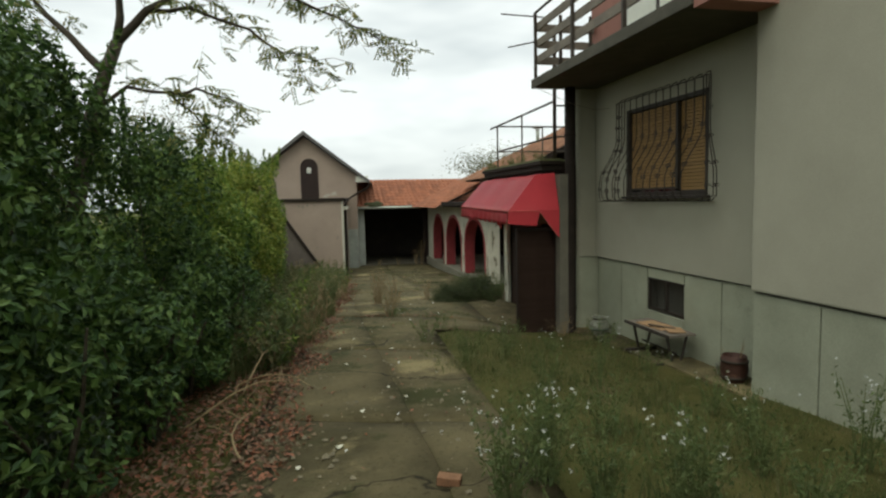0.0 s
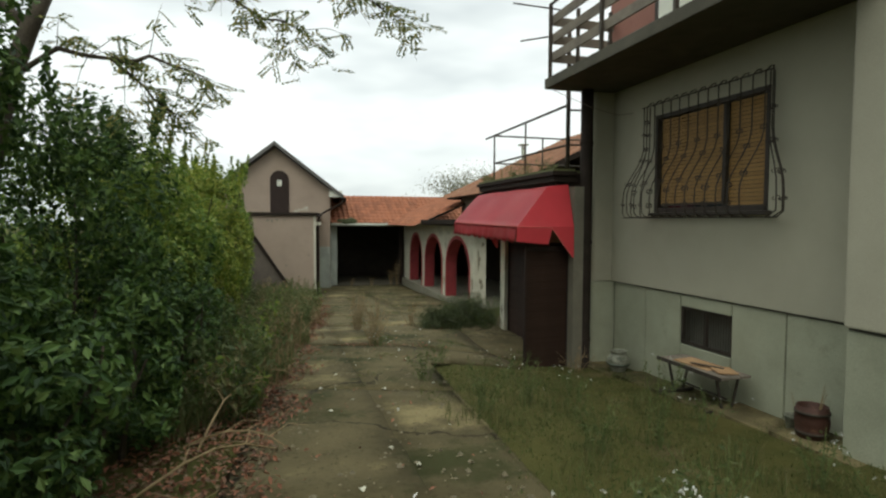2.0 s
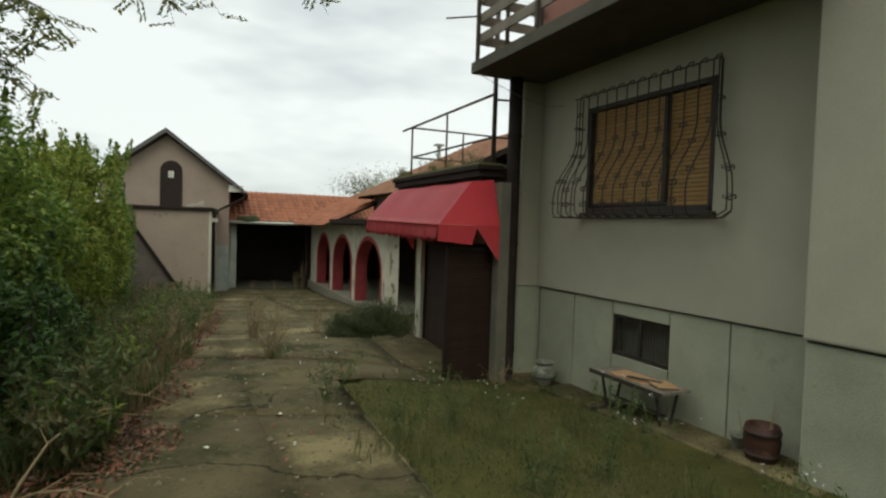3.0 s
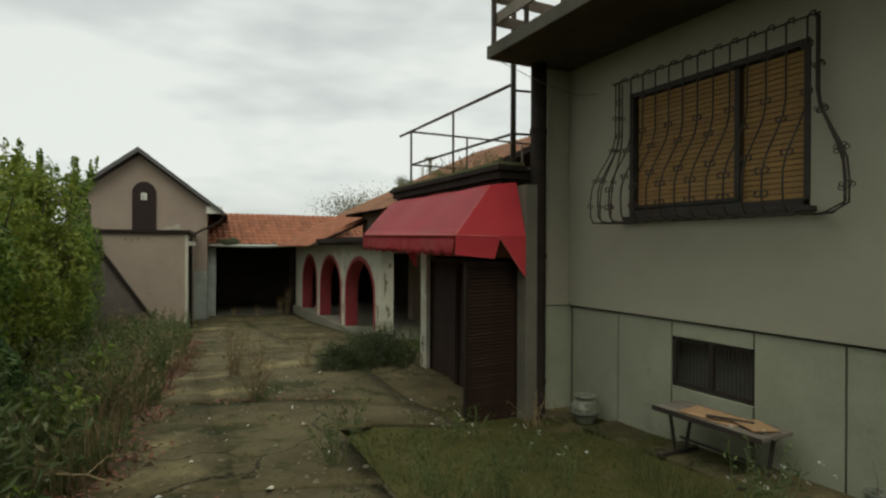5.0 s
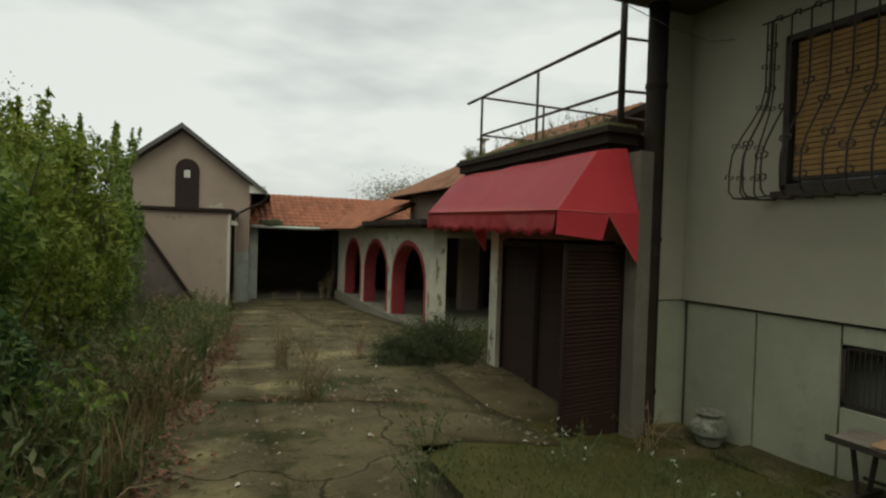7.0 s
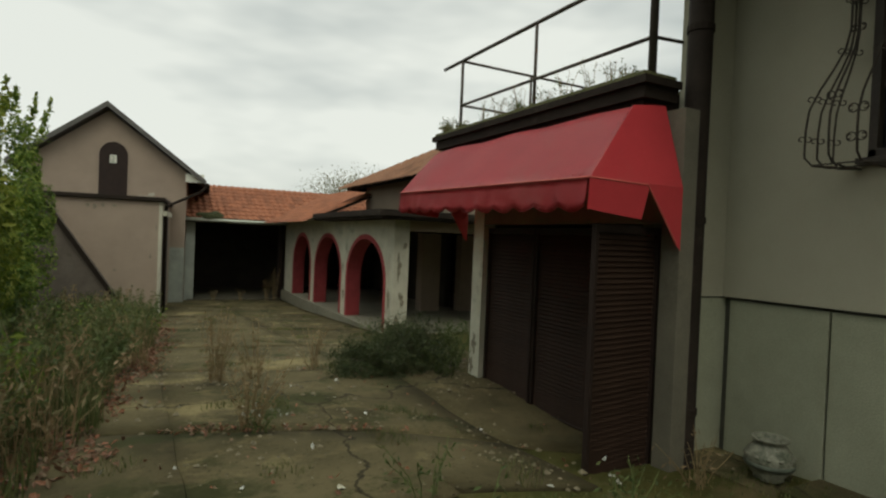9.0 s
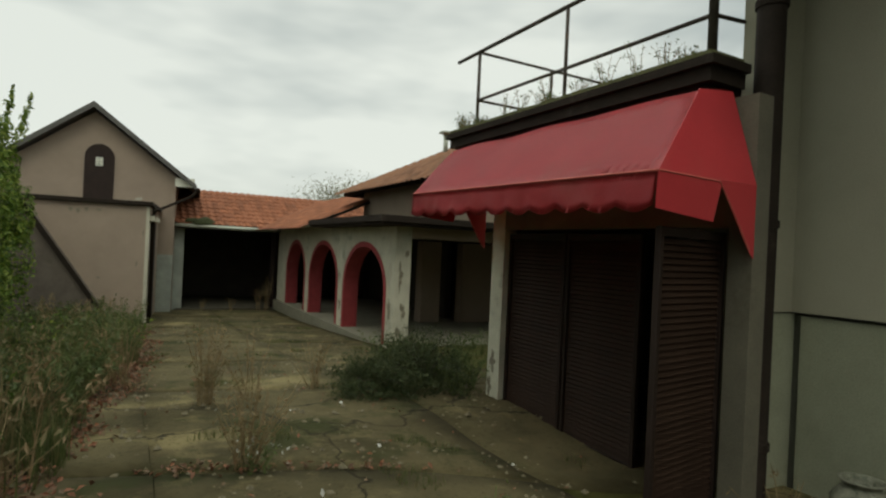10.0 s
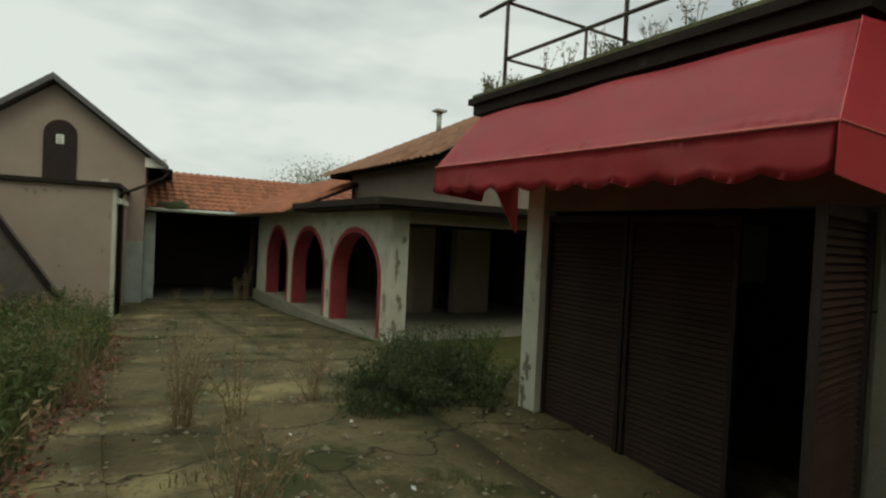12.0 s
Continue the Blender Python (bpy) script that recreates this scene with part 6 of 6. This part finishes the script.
# ---- worn spots with a shape of their own ----
def worn_patch(name, centre, u, v, w, h, material, label, lift=0.004, seed=0):
    """A thin irregular flake on a wall: u and v span its plane."""
    bm = bmesh.new()
    c, u, v = Vector(centre), Vector(u).normalized(), Vector(v).normalized()
    n = u.cross(v)
    ring = []
    for k in range(26):
        a = 2 * math.pi * k / 26
        r = 0.62 + 0.7 * noise.noise((math.cos(a) * 1.5 + seed * 1.7, math.sin(a) * 1.5, seed * 3.1)) + 0.35 * noise.noise((math.cos(a) * 4, math.sin(a) * 4 + seed * 2.3, 2))
        r = max(0.15, r)
        ring.append(bm.verts.new(c + u * w * r * math.cos(a) + v * h * r * math.sin(a)))
    low = [bm.verts.new(q.co - n * lift) for q in ring]
    bm.faces.new(ring)
    for k in range(26):
        bm.faces.new((ring[k], low[k], low[(k + 1) % 26], ring[(k + 1) % 26]))
    return tagged(part(name, bm, material), label, "wall patch", kind="structure")


BARE = surface("bare_render", (0.27, 0.24, 0.2), (0.17, 0.15, 0.125), scale=9, fine=60, bump=0.5)
LIME = surface("lime_patch", (0.5, 0.46, 0.42), (0.4, 0.36, 0.33), scale=9, fine=60, bump=0.3)
fu, fv = FR.to_3x3() @ Vector((1, 0, 0)), Vector((0, 0, 1))
for k, (x, z, w, h) in enumerate(((-1.75, 1.42, 0.07, 0.08), (-1.6, 1.38, 0.06, 0.11), (-1.42, 1.43, 0.08, 0.07), (-1.15, 1.43, 0.1, 0.04), (-0.25, 0.1, 0.03, 0.12), (-1.1, -0.3, 0.08, 0.04), (-0.12, 0.9, 0.03, 0.14))):
    worn_patch("peeled_patch", FR @ Vector((x, -0.005, z)), fu, fv, w, h, BARE, "patch of peeled plaster showing dark render", seed=k + 1)
for k, (x, z, w, h) in enumerate(((-0.75, 1.9, 0.34, 0.08), (-0.55, 2.0, 0.16, 0.09), (-1.0, 1.82, 0.16, 0.07))):
    worn_patch("lime_spot", FR @ Vector((x, GY + 0.014, z)), fu, fv, w, h, LIME, "pale lime patch on the gable wall", seed=k + 20)
for k, (y, z, w, h) in enumerate(((12.62, -0.35, 0.06, 0.16), (12.66, -0.62, 0.05, 0.12), (12.58, -0.78, 0.06, 0.05))):
    worn_patch("peeled_patch", (KX - 0.009, y, z), (0, -1, 0), (0, 0, 1), w, h, BARE, "patch of flaked paint low on the post", seed=k + 30)
for k, (y, z, w, h) in enumerate(((18.45, 0.2, 0.1, 0.35), (18.42, -0.5, 0.12, 0.3), (18.5, 0.8, 0.09, 0.15), (21.55, -0.7, 0.12, 0.15))):
    worn_patch("peeled_patch", (AX - 0.005, y, z), (0, -1, 0), (0, 0, 1), w, h, BARE if k % 2 else LIME, "patch of flaked paint on the arcade wall", seed=k + 40)
for k, (x, z, w, h) in enumerate(((5.53, 0.2, 0.09, 0.35), (5.62, -0.5, 0.08, 0.3), (5.52, -0.95, 0.09, 0.15), (5.65, 0.7, 0.06, 0.12))):
    worn_patch("peeled_patch", (x, AYS - 0.012, z), (1, 0, 0), (0, 0, 1), w, h, BARE, "patch of flaked paint on the porch pillar", seed=k + 50)

# moss clump caught on the far eave
bm = bmesh.new()
bmesh.ops.create_icosphere(bm, subdivisions=3, radius=0.3, matrix=Matrix.Translation((2.75, FY - 0.33, FEAVE + 0.08)) @ Matrix.Diagonal((1.4, 0.6, 0.55, 1)))
for q in bm.verts:
    q.co += (q.co - Vector((2.75, FY - 0.33, FEAVE + 0.08))) * 0.35 * noise.noise(q.co * 6)
tagged(part("moss_clump", bm, surface("dark_moss", (0.06, 0.07, 0.03), (0.035, 0.04, 0.02), scale=20, bump=0.8), smooth=True), "dark moss clump on the edge of the tiled roof", "moss")

# small stones and crumbs on the slabs
def crumbs(n):
    verts, faces = [], []
    for x, y, z in scatter(n, -0.5, 4.8, 3.0, 26.0, lambda x, y: left_edge(y) < x < min(right_edge(y), 5.0) and patch(x, y, 1.2, 21) + 0.4 * rng.uniform(-1, 1) > 0.12, lift=0.004):
        r = 0.006 + 0.02 * rng.uniform() ** 3
        b = len(verts)
        k = rng.uniform(0.6, 1.4, (5, 3)) * r
        verts += [(x - k[0, 0], y - k[0, 1], z), (x + k[1, 0], y - k[1, 1], z), (x + k[2, 0], y + k[2, 1], z), (x - k[3, 0], y + k[3, 1], z), (x, y, z + k[4, 2])]
        faces += [(b, b + 1, b + 4), (b + 1, b + 2, b + 4), (b + 2, b + 3, b + 4), (b + 3, b, b + 4)]
    me = bpy.data.meshes.new("crumbs")
    me.from_pydata(verts, [], faces)
    me.materials.append(surface("crumbled_concrete", (0.2, 0.17, 0.12), (0.1, 0.085, 0.06), scale=20, fine=80, bump=0))
    tagged(new("crumbs", me), "crumbled concrete and small stones on the slabs", "rubble", kind="stuff")


crumbs(2600)

# loose wire hanging under the balcony
bm = bmesh.new()
tube(bm, [(3.7, 9.9, 3.40), (3.9, 9.8, 3.28), (4.25, 9.65, 3.1), (4.6, 9.5, 2.98), (4.79, 9.4, 3.0)], 0.004, 5)
tagged(part("cable", bm, WOOD_GREY, smooth=True), "thin grey cable hanging under the balcony", "cable")

# ---- a loose brick and pale scraps lying on the slabs ----
BRICK = surface("old_red_brick", (0.21, 0.105, 0.06), (0.15, 0.075, 0.042), scale=14, fine=80, bump=0.4, stain=(0.3, 0.22, 0.16))
bm = bmesh.new()
put(bm, -0.05, 0.05, -0.075, 0.075, 0, 0.055, m=Matrix.Translation((0.73, 4.1, ground_z(0.73, 4.1) - 0.015)) @ pose(0, 0, 0, 3, 4, 68), bevel=0.006)
tagged(part("brick", bm, BRICK), "broken half of an orange-red brick lying on the path", "brick")
SCRAP = surface("pale_paper_scrap", (0.62, 0.6, 0.54), (0.45, 0.43, 0.38), scale=20, fine=90, bump=0.1)
for k, (x, y, w, d) in enumerate(((0.07, 4.9, 0.07, 0.05), (-0.22, 4.6, 0.05, 0.04), (0.3, 5.7, 0.05, 0.05), (0.62, 6.4, 0.06, 0.04), (0.25, 7.6, 0.05, 0.04), (0.9, 8.3, 0.07, 0.05), (0.75, 6.0, 0.05, 0.03), (1.5, 9.9, 0.06, 0.04), (0.45, 9.2, 0.04, 0.04))):
    bm = bmesh.new()
    ring = [bm.verts.new((w * (0.5 + 0.35 * noise.noise((k * 3.3, a, 1))) * math.cos(a), d * (0.5 + 0.35 * noise.noise((a, k * 2.1, 4))) * math.sin(a), 0.008 * math.cos(2 * a + k))) for a in [i * math.pi / 5 for i in range(10)]]
    face = bm.faces.new(ring)
    bmesh.ops.solidify(bm, geom=[face], thickness=0.003)
    bmesh.ops.transform(bm, matrix=Matrix.Translation((x, y, ground_z(x, y) + 0.012)) @ pose(0, 0, 0, 4, -3, 40 * k), verts=bm.verts[:])
    tagged(part("paper_scrap", bm, SCRAP), "small crumpled pale scrap lying on the concrete", "litter", "scraps on the path")
